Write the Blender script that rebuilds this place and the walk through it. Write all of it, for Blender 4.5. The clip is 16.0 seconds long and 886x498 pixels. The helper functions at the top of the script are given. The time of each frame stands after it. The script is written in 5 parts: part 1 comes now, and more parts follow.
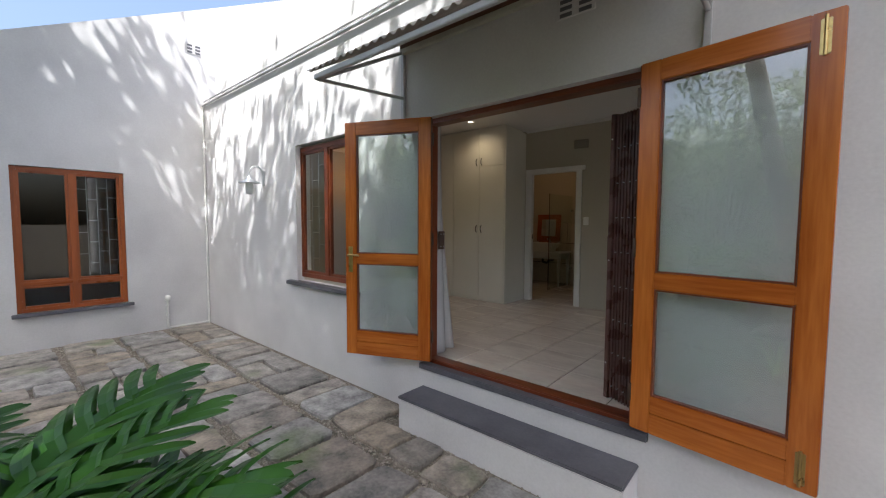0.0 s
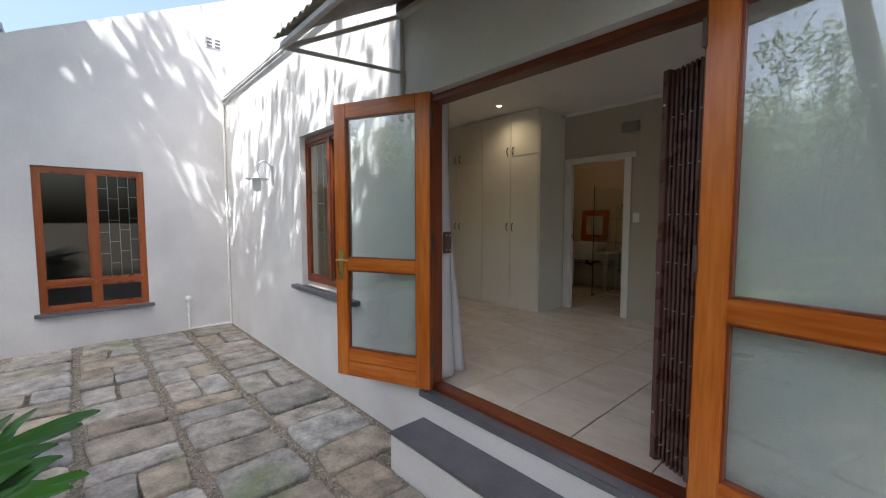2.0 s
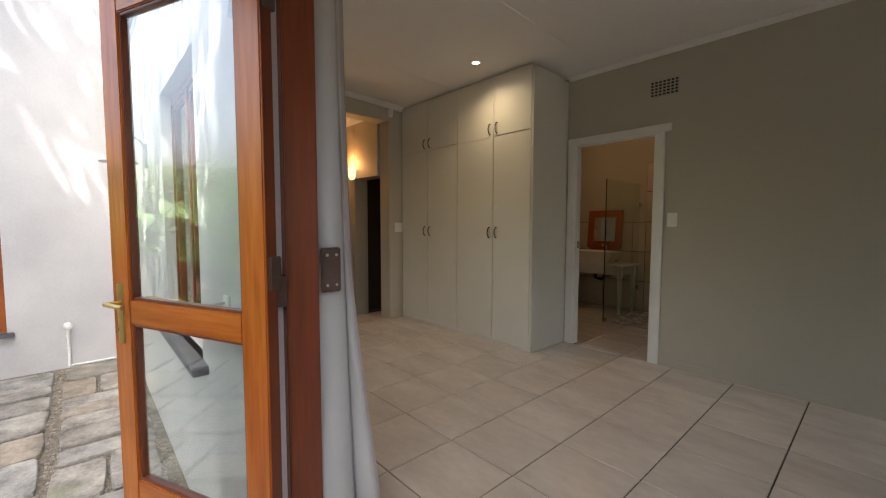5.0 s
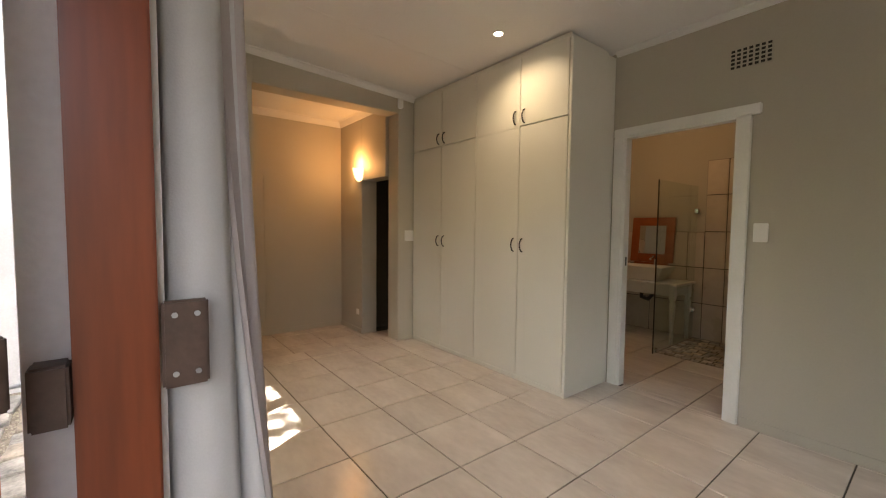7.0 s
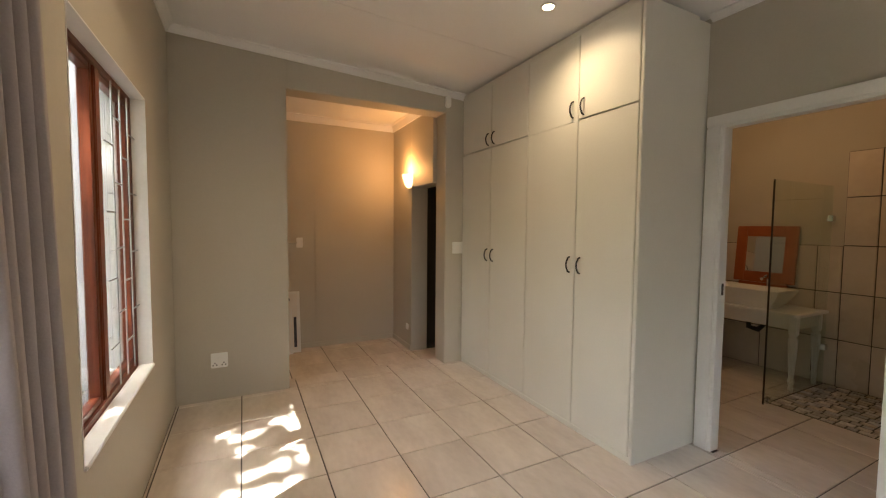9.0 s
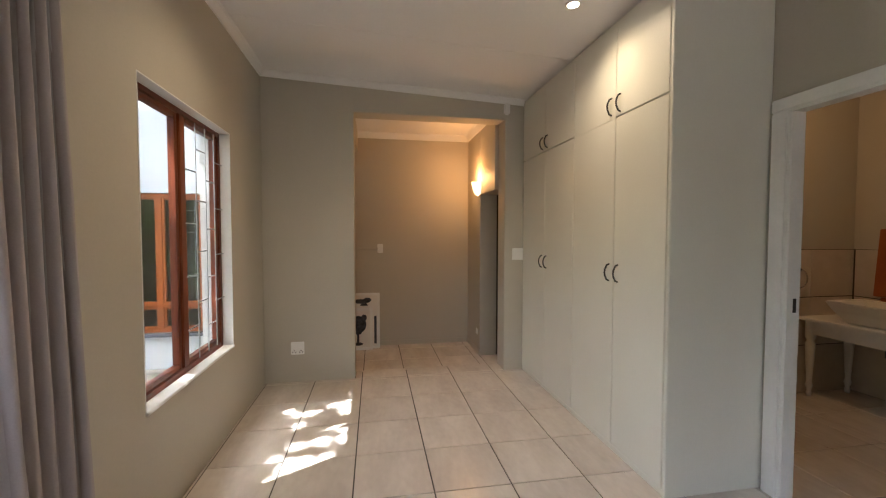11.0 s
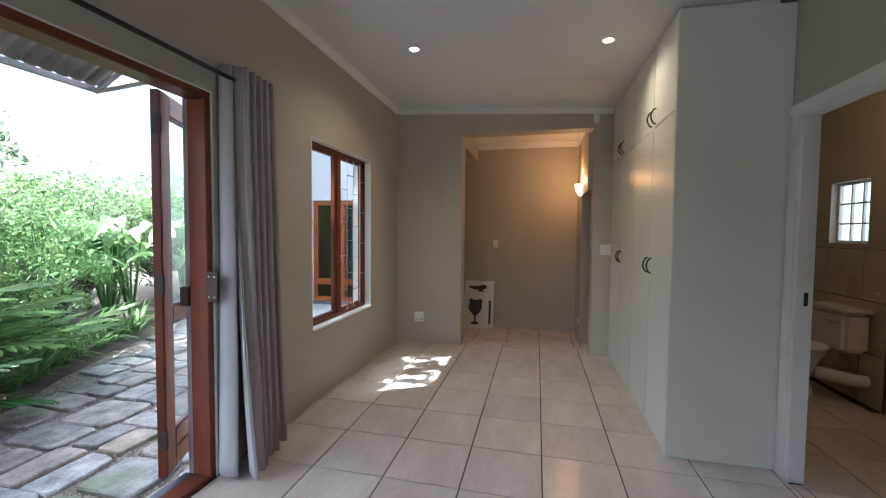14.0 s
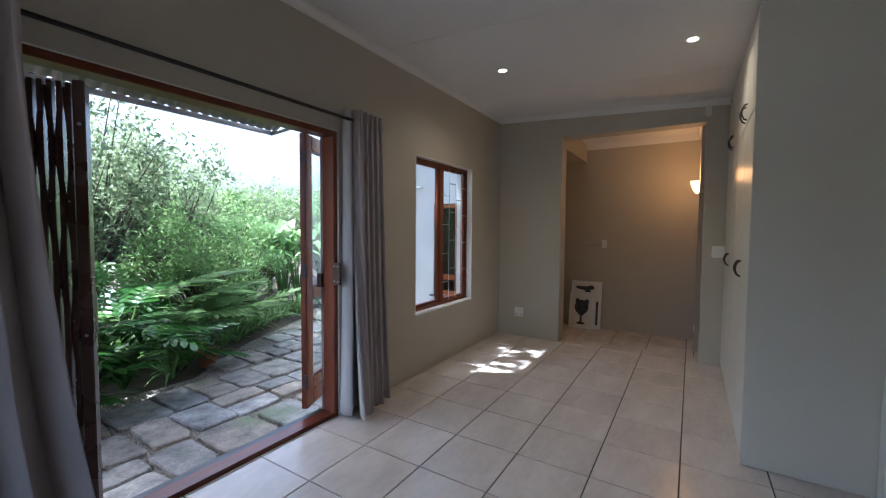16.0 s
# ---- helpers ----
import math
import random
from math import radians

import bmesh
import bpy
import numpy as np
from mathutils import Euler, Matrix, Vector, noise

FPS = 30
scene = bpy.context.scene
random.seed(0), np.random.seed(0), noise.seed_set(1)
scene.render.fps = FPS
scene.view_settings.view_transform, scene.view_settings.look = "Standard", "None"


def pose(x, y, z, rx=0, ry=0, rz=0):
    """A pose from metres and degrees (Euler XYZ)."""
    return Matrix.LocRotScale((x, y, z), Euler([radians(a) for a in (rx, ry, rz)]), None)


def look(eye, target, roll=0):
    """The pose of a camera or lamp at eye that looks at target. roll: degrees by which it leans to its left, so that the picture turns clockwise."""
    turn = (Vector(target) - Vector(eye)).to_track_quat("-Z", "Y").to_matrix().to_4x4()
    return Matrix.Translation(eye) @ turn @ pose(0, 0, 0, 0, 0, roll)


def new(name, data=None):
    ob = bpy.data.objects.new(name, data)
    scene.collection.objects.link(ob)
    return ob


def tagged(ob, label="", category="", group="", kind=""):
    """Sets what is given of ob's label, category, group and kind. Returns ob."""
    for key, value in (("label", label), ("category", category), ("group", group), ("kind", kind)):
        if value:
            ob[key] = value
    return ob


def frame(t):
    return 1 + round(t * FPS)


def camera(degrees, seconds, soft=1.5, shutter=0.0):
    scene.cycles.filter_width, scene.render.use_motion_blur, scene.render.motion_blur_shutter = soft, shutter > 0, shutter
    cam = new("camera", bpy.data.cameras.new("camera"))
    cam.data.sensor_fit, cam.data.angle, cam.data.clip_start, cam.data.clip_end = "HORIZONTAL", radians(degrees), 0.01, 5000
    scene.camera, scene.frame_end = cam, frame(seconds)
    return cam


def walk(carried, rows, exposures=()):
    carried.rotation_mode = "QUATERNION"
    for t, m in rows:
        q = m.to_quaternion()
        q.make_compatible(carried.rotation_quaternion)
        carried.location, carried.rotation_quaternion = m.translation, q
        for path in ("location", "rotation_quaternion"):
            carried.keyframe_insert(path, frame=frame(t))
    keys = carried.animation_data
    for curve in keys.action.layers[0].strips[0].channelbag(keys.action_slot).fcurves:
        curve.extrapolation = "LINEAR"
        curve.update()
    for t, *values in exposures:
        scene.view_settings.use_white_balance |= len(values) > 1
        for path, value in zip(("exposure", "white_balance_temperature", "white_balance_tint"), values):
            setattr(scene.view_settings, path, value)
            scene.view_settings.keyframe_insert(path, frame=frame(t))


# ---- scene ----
cam = camera(95.9, 16.0, soft=1.15)
PATH = [
    (0, (0.447, 0.207, 1.611), (-0.86, 1.716, 1.49), 0.3),
    (0.5, (0.422, 0.299, 1.609), (-0.885, 1.809, 1.485), 0.2),
    (1, (0.39, 0.457, 1.618), (-0.975, 1.913, 1.486), -0.0),
    (1.5, (0.376, 0.629, 1.64), (-1.084, 1.989, 1.506), -0.1),
    (2, (0.271, 0.869, 1.631), (-1.208, 2.209, 1.492), -0.0),
    (2.5, (0.1, 1.126, 1.651), (-1.374, 2.471, 1.514), 0.1),
    (3, (-0.051, 1.389, 1.65), (-1.521, 2.738, 1.509), 0.1),
    (3.5, (-0.164, 1.6, 1.668), (-1.626, 2.957, 1.53), 0.2),
    (4, (-0.297, 1.804, 1.656), (-1.755, 3.167, 1.518), 0.2),
    (4.5, (-0.425, 1.977, 1.662), (-1.881, 3.342, 1.531), 0.2),
    (5, (-0.536, 2.175, 1.64), (-2.018, 3.512, 1.512), 0.1),
    (5.2, (-0.577, 2.259, 1.656), (-2.079, 3.572, 1.517), 0.4),
    (7.5, (-1.085, 2.842, 1.708), (-2.683, 4.039, 1.603), 0.4),
    (8, (-1.148, 2.965, 1.738), (-2.794, 4.094, 1.617), 0.2),
    (8.5, (-1.171, 3.122, 1.745), (-2.883, 4.148, 1.622), 0.2),
    (9, (-1.197, 3.25, 1.789), (-2.983, 4.144, 1.681), 0.5),
    (9.2, (-1.181, 3.295, 1.768), (-3.0, 4.121, 1.681), 0.7),
    (11.3, (-0.848, 3.806, 1.799), (-2.826, 4.083, 1.709), 0.2),
    (11.5, (-0.783, 3.835, 1.805), (-2.767, 4.071, 1.708), 0.4),
    (12, (-0.604, 3.94, 1.793), (-2.598, 4.061, 1.704), 0.4),
    (12.5, (-0.443, 4.049, 1.788), (-2.441, 4.046, 1.701), 0.5),
    (13, (-0.29, 4.14, 1.781), (-2.285, 4.033, 1.695), 0.6),
    (13.5, (-0.195, 4.252, 1.785), (-2.175, 3.986, 1.697), 0.6),
    (14, (-0.119, 4.425, 1.772), (-2.064, 3.968, 1.684), 0.5),
    (14.5, (-0.028, 4.55, 1.777), (-1.927, 3.927, 1.693), 0.6),
    (15, (0.071, 4.658, 1.782), (-1.764, 3.866, 1.695), 0.6),
    (15.5, (0.114, 4.789, 1.787), (-1.643, 3.837, 1.697), 0.6),
    (16, (0.139, 4.91, 1.791), (-1.557, 3.855, 1.695), 0.4),
]
EXPOSURES = [(0.0, 1.32, 6000, 9), (2.0, 1.55, 6000, 9), (3.5, 1.82, 6250, 9), (5.0, 2.2, 6400, 9), (8.0, 3.05, 6700, 10), (9.0, 3.05, 6500, 10),
             (12.5, 3.0, 5500, 10), (14.0, 2.62, 5200, 9), (16.0, 2.2, 5050, 9)]
walk(cam, [(t, look(eye, target, roll)) for t, eye, target, roll in PATH], EXPOSURES)

# ---- world and light ----
SUN_DIR = Vector((-0.28, 0.47, -1.0)).normalized()
world = bpy.data.worlds.new("world")
scene.world = world
world.use_nodes = True
wn = world.node_tree.nodes
sky = wn.new("ShaderNodeTexSky")
sky.sky_type, sky.sun_disc = "NISHITA", False
sky.sun_elevation = math.asin(-SUN_DIR.z)
sky.sun_rotation = math.atan2(-SUN_DIR.x, -SUN_DIR.y)
sky.air_density, sky.dust_density, sky.ozone_density = 1.0, 8.0, 1.0
world.node_tree.links.new(sky.outputs[0], wn["Background"].inputs[0])
wn["Background"].inputs[1].default_value = 0.15
sun = new("sun", bpy.data.lights.new("sun", "SUN"))
sun.data.energy, sun.data.angle, sun.data.color = 5.0, radians(0.55), (1.0, 0.95, 0.86)
sun.matrix_world = look((0, 0, 12), Vector((0, 0, 12)) + SUN_DIR)


def lamp(name, kind, at, energy, color, radius=0.04, aim=None, cone=100):
    data = bpy.data.lights.new(name, kind)
    data.energy, data.color, data.shadow_soft_size = energy, color, radius
    ob = new(name, data)
    ob.matrix_world = look(at, aim) if aim else Matrix.Translation(at)
    if kind == "SPOT":
        data.spot_size, data.spot_blend = radians(cone), 1.0
    return ob


WARM = (1.0, 0.62, 0.30)
for lx, ly in ((-3.10, 3.485), (-3.09, 4.875)):
    lamp("downlight_beam", "SPOT", (lx, ly, 3.32 - 0.053 * (ly - 0.5) - 0.02), 4.2, (1.0, 0.74, 0.45), 0.03, (lx, ly, 0), 150)
lamp("sconce_bulb", "POINT", (-5.48, 4.855, 2.44), 1.6, (1.0, 0.45, 0.14), 0.04)
lamp("bathroom_bulb", "POINT", (-3.0, 6.6, 2.85), 1.2, (1.0, 0.55, 0.23), 0.06)


# ---- materials ----
def nodes_of(name):
    m = bpy.data.materials.new(name)
    m.use_nodes = True
    nt = m.node_tree
    return m, nt, nt.nodes["Principled BSDF"]


def surface(name, a, b, rough=0.6, scale=6.0, fine=60.0, bump=0.15, stretch=(1, 1, 1), metal=0.0, rough_var=0.1, detail=6.0, per_object=0.0, spec=0.5):
    """Two-tone surface: broad blotches and fine grain, with relief."""
    m, nt, p = nodes_of(name)
    link = nt.links.new
    co = nt.nodes.new("ShaderNodeTexCoord")
    mp = nt.nodes.new("ShaderNodeMapping")
    mp.inputs["Scale"].default_value = stretch
    link(co.outputs["Object"], mp.inputs[0])
    n1 = nt.nodes.new("ShaderNodeTexNoise")
    n1.inputs["Scale"].default_value, n1.inputs["Detail"].default_value = scale, detail
    n2 = nt.nodes.new("ShaderNodeTexNoise")
    n2.inputs["Scale"].default_value, n2.inputs["Detail"].default_value = fine, 3.0
    link(mp.outputs[0], n1.inputs["Vector"])
    link(mp.outputs[0], n2.inputs["Vector"])
    add = nt.nodes.new("ShaderNodeMath")
    add.operation = "MULTIPLY_ADD"
    link(n2.outputs[0], add.inputs[0])
    add.inputs[1].default_value = 0.4
    link(n1.outputs[0], add.inputs[2])
    ramp = nt.nodes.new("ShaderNodeValToRGB")
    ramp.color_ramp.elements[0].position, ramp.color_ramp.elements[1].position = 0.45, 0.95
    ramp.color_ramp.elements[0].color, ramp.color_ramp.elements[1].color = (*a, 1), (*b, 1)
    link(add.outputs[0], ramp.inputs[0])
    out = ramp.outputs[0]
    if per_object:
        info = nt.nodes.new("ShaderNodeObjectInfo")
        hsv = nt.nodes.new("ShaderNodeHueSaturation")
        mr = nt.nodes.new("ShaderNodeMapRange")
        mr.inputs["To Min"].default_value, mr.inputs["To Max"].default_value = 1 - per_object, 1 + per_object
        link(info.outputs["Random"], mr.inputs[0])
        link(mr.outputs[0], hsv.inputs["Value"])
        link(out, hsv.inputs["Color"])
        shift = nt.nodes.new("ShaderNodeVectorMath")
        link(co.outputs["Object"], shift.inputs[0])
        link(info.outputs["Random"], shift.inputs[1])
        sc = nt.nodes.new("ShaderNodeVectorMath")
        sc.operation = "SCALE"
        link(info.outputs["Random"], sc.inputs[0])
        sc.inputs["Scale"].default_value = 37.0
        link(sc.outputs[0], shift.inputs[1])
        link(shift.outputs[0], mp.inputs[0])
        if per_object > 0.2:
            hue = nt.nodes.new("ShaderNodeMapRange")
            hue.inputs["To Min"].default_value, hue.inputs["To Max"].default_value = 0.2, 1.5
            frac = nt.nodes.new("ShaderNodeMath")
            frac.operation = "FRACT"
            mul = nt.nodes.new("ShaderNodeMath")
            mul.operation = "MULTIPLY"
            mul.inputs[1].default_value = 7.31
            link(info.outputs["Random"], mul.inputs[0])
            link(mul.outputs[0], frac.inputs[0])
            link(frac.outputs[0], hue.inputs[0])
            link(hue.outputs[0], hsv.inputs["Saturation"])
        out = hsv.outputs[0]
    link(out, p.inputs["Base Color"])
    rr = nt.nodes.new("ShaderNodeMapRange")
    rr.inputs["To Min"].default_value, rr.inputs["To Max"].default_value = max(0.02, rough - rough_var), min(1, rough + rough_var)
    link(n1.outputs[0], rr.inputs[0])
    link(rr.outputs[0], p.inputs["Roughness"])
    p.inputs["Metallic"].default_value = metal
    p.inputs["Specular IOR Level"].default_value = spec
    if bump:
        bp = nt.nodes.new("ShaderNodeBump")
        bp.inputs["Strength"].default_value, bp.inputs["Distance"].default_value = bump, 0.01
        link(add.outputs[0], bp.inputs["Height"])
        link(bp.outputs[0], p.inputs["Normal"])
    return m


def leaf_material(name, a, b, rough=0.4, through_light=0.35):
    m, nt, p = nodes_of(name)
    link = nt.links.new
    co = nt.nodes.new("ShaderNodeTexCoord")
    n = nt.nodes.new("ShaderNodeTexNoise")
    n.inputs["Scale"].default_value = 3.0
    n.inputs["Detail"].default_value = 8.0
    link(co.outputs["Object"], n.inputs["Vector"])
    ramp = nt.nodes.new("ShaderNodeValToRGB")
    ramp.color_ramp.elements[0].position, ramp.color_ramp.elements[1].position = 0.35, 0.68
    ramp.color_ramp.elements[0].color, ramp.color_ramp.elements[1].color = (*a, 1), (*b, 1)
    link(n.outputs[0], ramp.inputs[0])
    link(ramp.outputs[0], p.inputs["Base Color"])
    p.inputs["Roughness"].default_value = rough
    p.inputs["Specular IOR Level"].default_value = 0.25
    tr = nt.nodes.new("ShaderNodeBsdfTranslucent")
    hsv = nt.nodes.new("ShaderNodeHueSaturation")
    hsv.inputs["Value"].default_value, hsv.inputs["Hue"].default_value, hsv.inputs["Saturation"].default_value = 1.7, 0.492, 0.82
    link(ramp.outputs[0], hsv.inputs["Color"])
    link(hsv.outputs[0], tr.inputs[0])
    mix = nt.nodes.new("ShaderNodeMixShader")
    mix.inputs[0].default_value = through_light
    link(p.outputs[0], mix.inputs[1])
    link(tr.outputs[0], mix.inputs[2])
    link(mix.outputs[0], nt.nodes["Material Output"].inputs[0])
    return m


def glass_material(name, tint=(0.95, 0.98, 0.97), gloss=0.05):
    m, nt, p = nodes_of(name)
    link = nt.links.new
    tr = nt.nodes.new("ShaderNodeBsdfTransparent")
    tr.inputs[0].default_value = (*tint, 1)
    gl = nt.nodes.new("ShaderNodeBsdfGlossy")
    gl.inputs["Roughness"].default_value = 0.01
    lw = nt.nodes.new("ShaderNodeLayerWeight")
    lw.inputs[0].default_value = 0.5
    pw = nt.nodes.new("ShaderNodeMath")
    pw.operation = "POWER"
    pw.inputs[1].default_value = 5.0
    link(lw.outputs["Facing"], pw.inputs[0])
    fr = nt.nodes.new("ShaderNodeMath")
    fr.operation = "MULTIPLY_ADD"
    fr.inputs[1].default_value, fr.inputs[2].default_value = 0.92, gloss
    link(pw.outputs[0], fr.inputs[0])
    mix = nt.nodes.new("ShaderNodeMixShader")
    link(fr.outputs[0], mix.inputs[0])
    link(tr.outputs[0], mix.inputs[1])
    link(gl.outputs[0], mix.inputs[2])
    link(mix.outputs[0], nt.nodes["Material Output"].inputs[0])
    return m


def glow(name, color, strength):
    m, nt, p = nodes_of(name)
    p.inputs["Base Color"].default_value = (*color, 1)
    p.inputs["Emission Color"].default_value = (*color, 1)
    p.inputs["Emission Strength"].default_value = strength
    return m


PLASTER = surface("white_plaster", (0.53, 0.52, 0.53), (0.66, 0.65, 0.655), 0.8, 1.6, 55, 0.25)
TAUPE = surface("taupe_paint", (0.46, 0.43, 0.362), (0.51, 0.475, 0.40), 0.62, 1.0, 90, 0.06)
CEIL = surface("ceiling_paint", (0.74, 0.74, 0.74), (0.80, 0.80, 0.79), 0.75, 0.8, 70, 0.04)
WHITE = surface("white_trim_paint", (0.72, 0.72, 0.70), (0.82, 0.82, 0.80), 0.4, 3, 60, 0.05)
CUPB = surface("cupboard_paint", (0.70, 0.685, 0.615), (0.76, 0.745, 0.675), 0.38, 1.5, 80, 0.05)
TILE = surface("floor_tile_glaze", (0.56, 0.50, 0.45), (0.72, 0.66, 0.60), 0.22, 2.5, 14, 0.015, (1, 2.2, 1), rough_var=0.06, per_object=0.04)
GROUT = surface("dark_grout", (0.05, 0.045, 0.04), (0.10, 0.09, 0.08), 0.9, 8, 90)
BTILE = surface("bathroom_wall_tile", (0.50, 0.43, 0.36), (0.62, 0.55, 0.47), 0.3, 2.5, 14, 0.02, (1, 1, 2), per_object=0.05)
MOSAIC = surface("shower_mosaic", (0.22, 0.19, 0.15), (0.62, 0.56, 0.47), 0.5, 5, 40, 0.1, per_object=0.3)
WOOD_V = surface("varnished_wood_upright", (0.30, 0.070, 0.010), (0.56, 0.180, 0.030), 0.24, 5, 40, 0.04, (1.6, 1.6, 0.12), rough_var=0.08)
WOOD_H = surface("varnished_wood_crosswise", (0.30, 0.070, 0.010), (0.56, 0.180, 0.030), 0.24, 5, 40, 0.04, (0.12, 1.6, 1.6), rough_var=0.08)
WINWOOD_V = surface("red_brown_varnish_upright", (0.20, 0.045, 0.010), (0.38, 0.10, 0.022), 0.3, 5, 40, 0.04, (1.6, 1.6, 0.12))
WINWOOD_H = surface("red_brown_varnish_crosswise", (0.20, 0.045, 0.010), (0.38, 0.10, 0.022), 0.3, 5, 40, 0.04, (0.12, 1.6, 1.6))
REDWOOD_V = surface("red_hardwood_upright", (0.085, 0.018, 0.008), (0.23, 0.056, 0.019), 0.32, 6, 40, 0.05, (1.5, 1.5, 0.12))
REDWOOD_H = surface("red_hardwood_crosswise", (0.085, 0.018, 0.008), (0.23, 0.056, 0.019), 0.32, 6, 40, 0.05, (0.12, 1.5, 1.5))
GREYSTEP = surface("grey_sill_paint", (0.075, 0.075, 0.09), (0.13, 0.13, 0.15), 0.5, 5, 60, 0.12)
STONE = surface("flagstone", (0.085, 0.08, 0.072), (0.39, 0.345, 0.295), 0.6, 6.5, 42, 1.0, per_object=0.22, rough_var=0.18)
def add_moss(m, color, lo, hi):
    """Patches of moss over the base colour."""
    nt = m.node_tree
    link = nt.links.new
    p = nt.nodes["Principled BSDF"]
    src = p.inputs["Base Color"].links[0].from_socket
    geo = nt.nodes.new("ShaderNodeNewGeometry")
    nz = nt.nodes.new("ShaderNodeTexNoise")
    nz.inputs["Scale"].default_value, nz.inputs["Detail"].default_value = 1.1, 5.0
    link(geo.outputs["Position"], nz.inputs["Vector"])
    mr = nt.nodes.new("ShaderNodeMapRange")
    mr.inputs["From Min"].default_value, mr.inputs["From Max"].default_value = lo, hi
    link(nz.outputs[0], mr.inputs[0])
    mix = nt.nodes.new("ShaderNodeMix")
    mix.data_type = "RGBA"
    link(mr.outputs[0], mix.inputs[0])
    link(src, mix.inputs[6])
    mix.inputs[7].default_value = (*color, 1)
    link(mix.outputs[2], p.inputs["Base Color"])


add_moss(STONE, (0.10, 0.15, 0.04), 0.60, 0.76)
PEBBLE = surface("pebble", (0.10, 0.088, 0.07), (0.42, 0.375, 0.31), 0.8, 30, 110, 0.4)
GRAVEL = surface("gravel", (0.08, 0.07, 0.055), (0.28, 0.245, 0.20), 0.9, 22, 130, 0.9)
SOIL = surface("garden_soil", (0.035, 0.028, 0.018), (0.11, 0.085, 0.055), 0.95, 3, 50, 0.8)
GATE = surface("gate_brown_enamel", (0.075, 0.034, 0.028), (0.115, 0.056, 0.046), 0.28, 6, 60, 0.03)
STEEL = surface("grey_painted_steel", (0.38, 0.38, 0.39), (0.52, 0.52, 0.53), 0.45, 6, 60, 0.05, metal=0.3)
ROOFMETAL = surface("weathered_corrugated_sheet", (0.28, 0.25, 0.22), (0.42, 0.39, 0.35), 0.6, 4, 40, 0.1, metal=0.2)
PURLIN = surface("pale_painted_timber", (0.42, 0.40, 0.33), (0.56, 0.54, 0.46), 0.6, 5, 50, 0.1)
BATTEN = surface("brown_timber_batten", (0.10, 0.045, 0.025), (0.17, 0.08, 0.05), 0.6, 5, 50, 0.1)
BRASS = surface("brass", (0.45, 0.32, 0.12), (0.62, 0.46, 0.20), 0.3, 20, 90, 0.03, metal=1.0)
CHROME = surface("chrome", (0.6, 0.6, 0.6), (0.75, 0.75, 0.75), 0.15, 20, 90, 0.0, metal=1.0)
GALV = surface("galvanised_metal", (0.42, 0.44, 0.46), (0.6, 0.62, 0.64), 0.4, 20, 90, 0.03, metal=0.8)
BLACK = surface("black_metal", (0.012, 0.011, 0.011), (0.03, 0.028, 0.027), 0.4, 12, 80, 0.03)
DARKSTEEL = surface("rusted_brown_plate", (0.05, 0.03, 0.022), (0.10, 0.06, 0.045), 0.5, 14, 70, 0.2)
PLASTIC = surface("white_plastic", (0.78, 0.78, 0.76), (0.84, 0.84, 0.82), 0.35, 5, 60, 0.0)
CURTAIN = surface("mauve_grey_cloth", (0.40, 0.355, 0.35), (0.49, 0.44, 0.435), 0.9, 3, 240, 0.12, spec=0.2)
LINING = surface("white_lining_cloth", (0.46, 0.455, 0.46), (0.54, 0.535, 0.54), 0.9, 3, 240, 0.1, spec=0.2)
PORCELAIN = surface("porcelain", (0.78, 0.77, 0.74), (0.84, 0.83, 0.80), 0.12, 3, 50, 0.0)
ORANGEWOOD = surface("orange_stained_frame", (0.25, 0.055, 0.014), (0.36, 0.095, 0.026), 0.35, 6, 60, 0.05)
PAPER = surface("printed_paper", (0.72, 0.70, 0.65), (0.78, 0.76, 0.72), 0.7, 4, 60, 0.0)
INK = surface("dark_blue_ink", (0.012, 0.015, 0.025), (0.09, 0.10, 0.13), 0.7, 30, 120, 0.0)
# near-black brown carries the dimness of rooms seen through openings
ROOM_SHADE = surface("room_dimness_in_colour", (0.05, 0.042, 0.033), (0.075, 0.062, 0.048), 0.8, 2, 40, 0.05)
BARK = surface("bark", (0.055, 0.04, 0.028), (0.16, 0.125, 0.09), 0.9, 8, 60, 0.8, (1, 1, 0.25))
TERRACOTTA = surface("terracotta", (0.30, 0.12, 0.06), (0.42, 0.19, 0.10), 0.8, 6, 60, 0.2)
GLASS = glass_material("clear_glass")
DOORGLASS = glass_material("door_glass", (0.93, 0.97, 0.96), 0.14)
GREENGLASS = glass_material("shower_glass", (0.93, 0.97, 0.95))
MIRROR = surface("mirror_silver", (0.8, 0.8, 0.8), (0.85, 0.85, 0.85), 0.03, 3, 40, 0.0, metal=1.0, rough_var=0.01)
FROSTJAR = surface("frosted_glass_jar", (0.62, 0.64, 0.62), (0.72, 0.74, 0.72), 0.3, 6, 60, 0.0)
# emission on the frosted pane stands in for daylight coming through it
PANE_GLOW = glow("frosted_pane_daylight_glow", (0.85, 0.92, 0.85), 0.22)
BULB = glow("lit_lamp_face", (1.0, 0.86, 0.66), 3.0)
ALABASTER = glow("lit_glass_bowl", (1.0, 0.66, 0.28), 0.55)
LEAF_DARK = leaf_material("leaf_deep_green", (0.014, 0.055, 0.006), (0.036, 0.115, 0.012), 0.34, 0.2)
LEAF_MID = leaf_material("leaf_mid_green", (0.075, 0.145, 0.035), (0.17, 0.27, 0.075), 0.38, 0.45)
LEAF_OLIVE = leaf_material("leaf_olive_green", (0.085, 0.125, 0.055), (0.20, 0.255, 0.125), 0.4, 0.45)
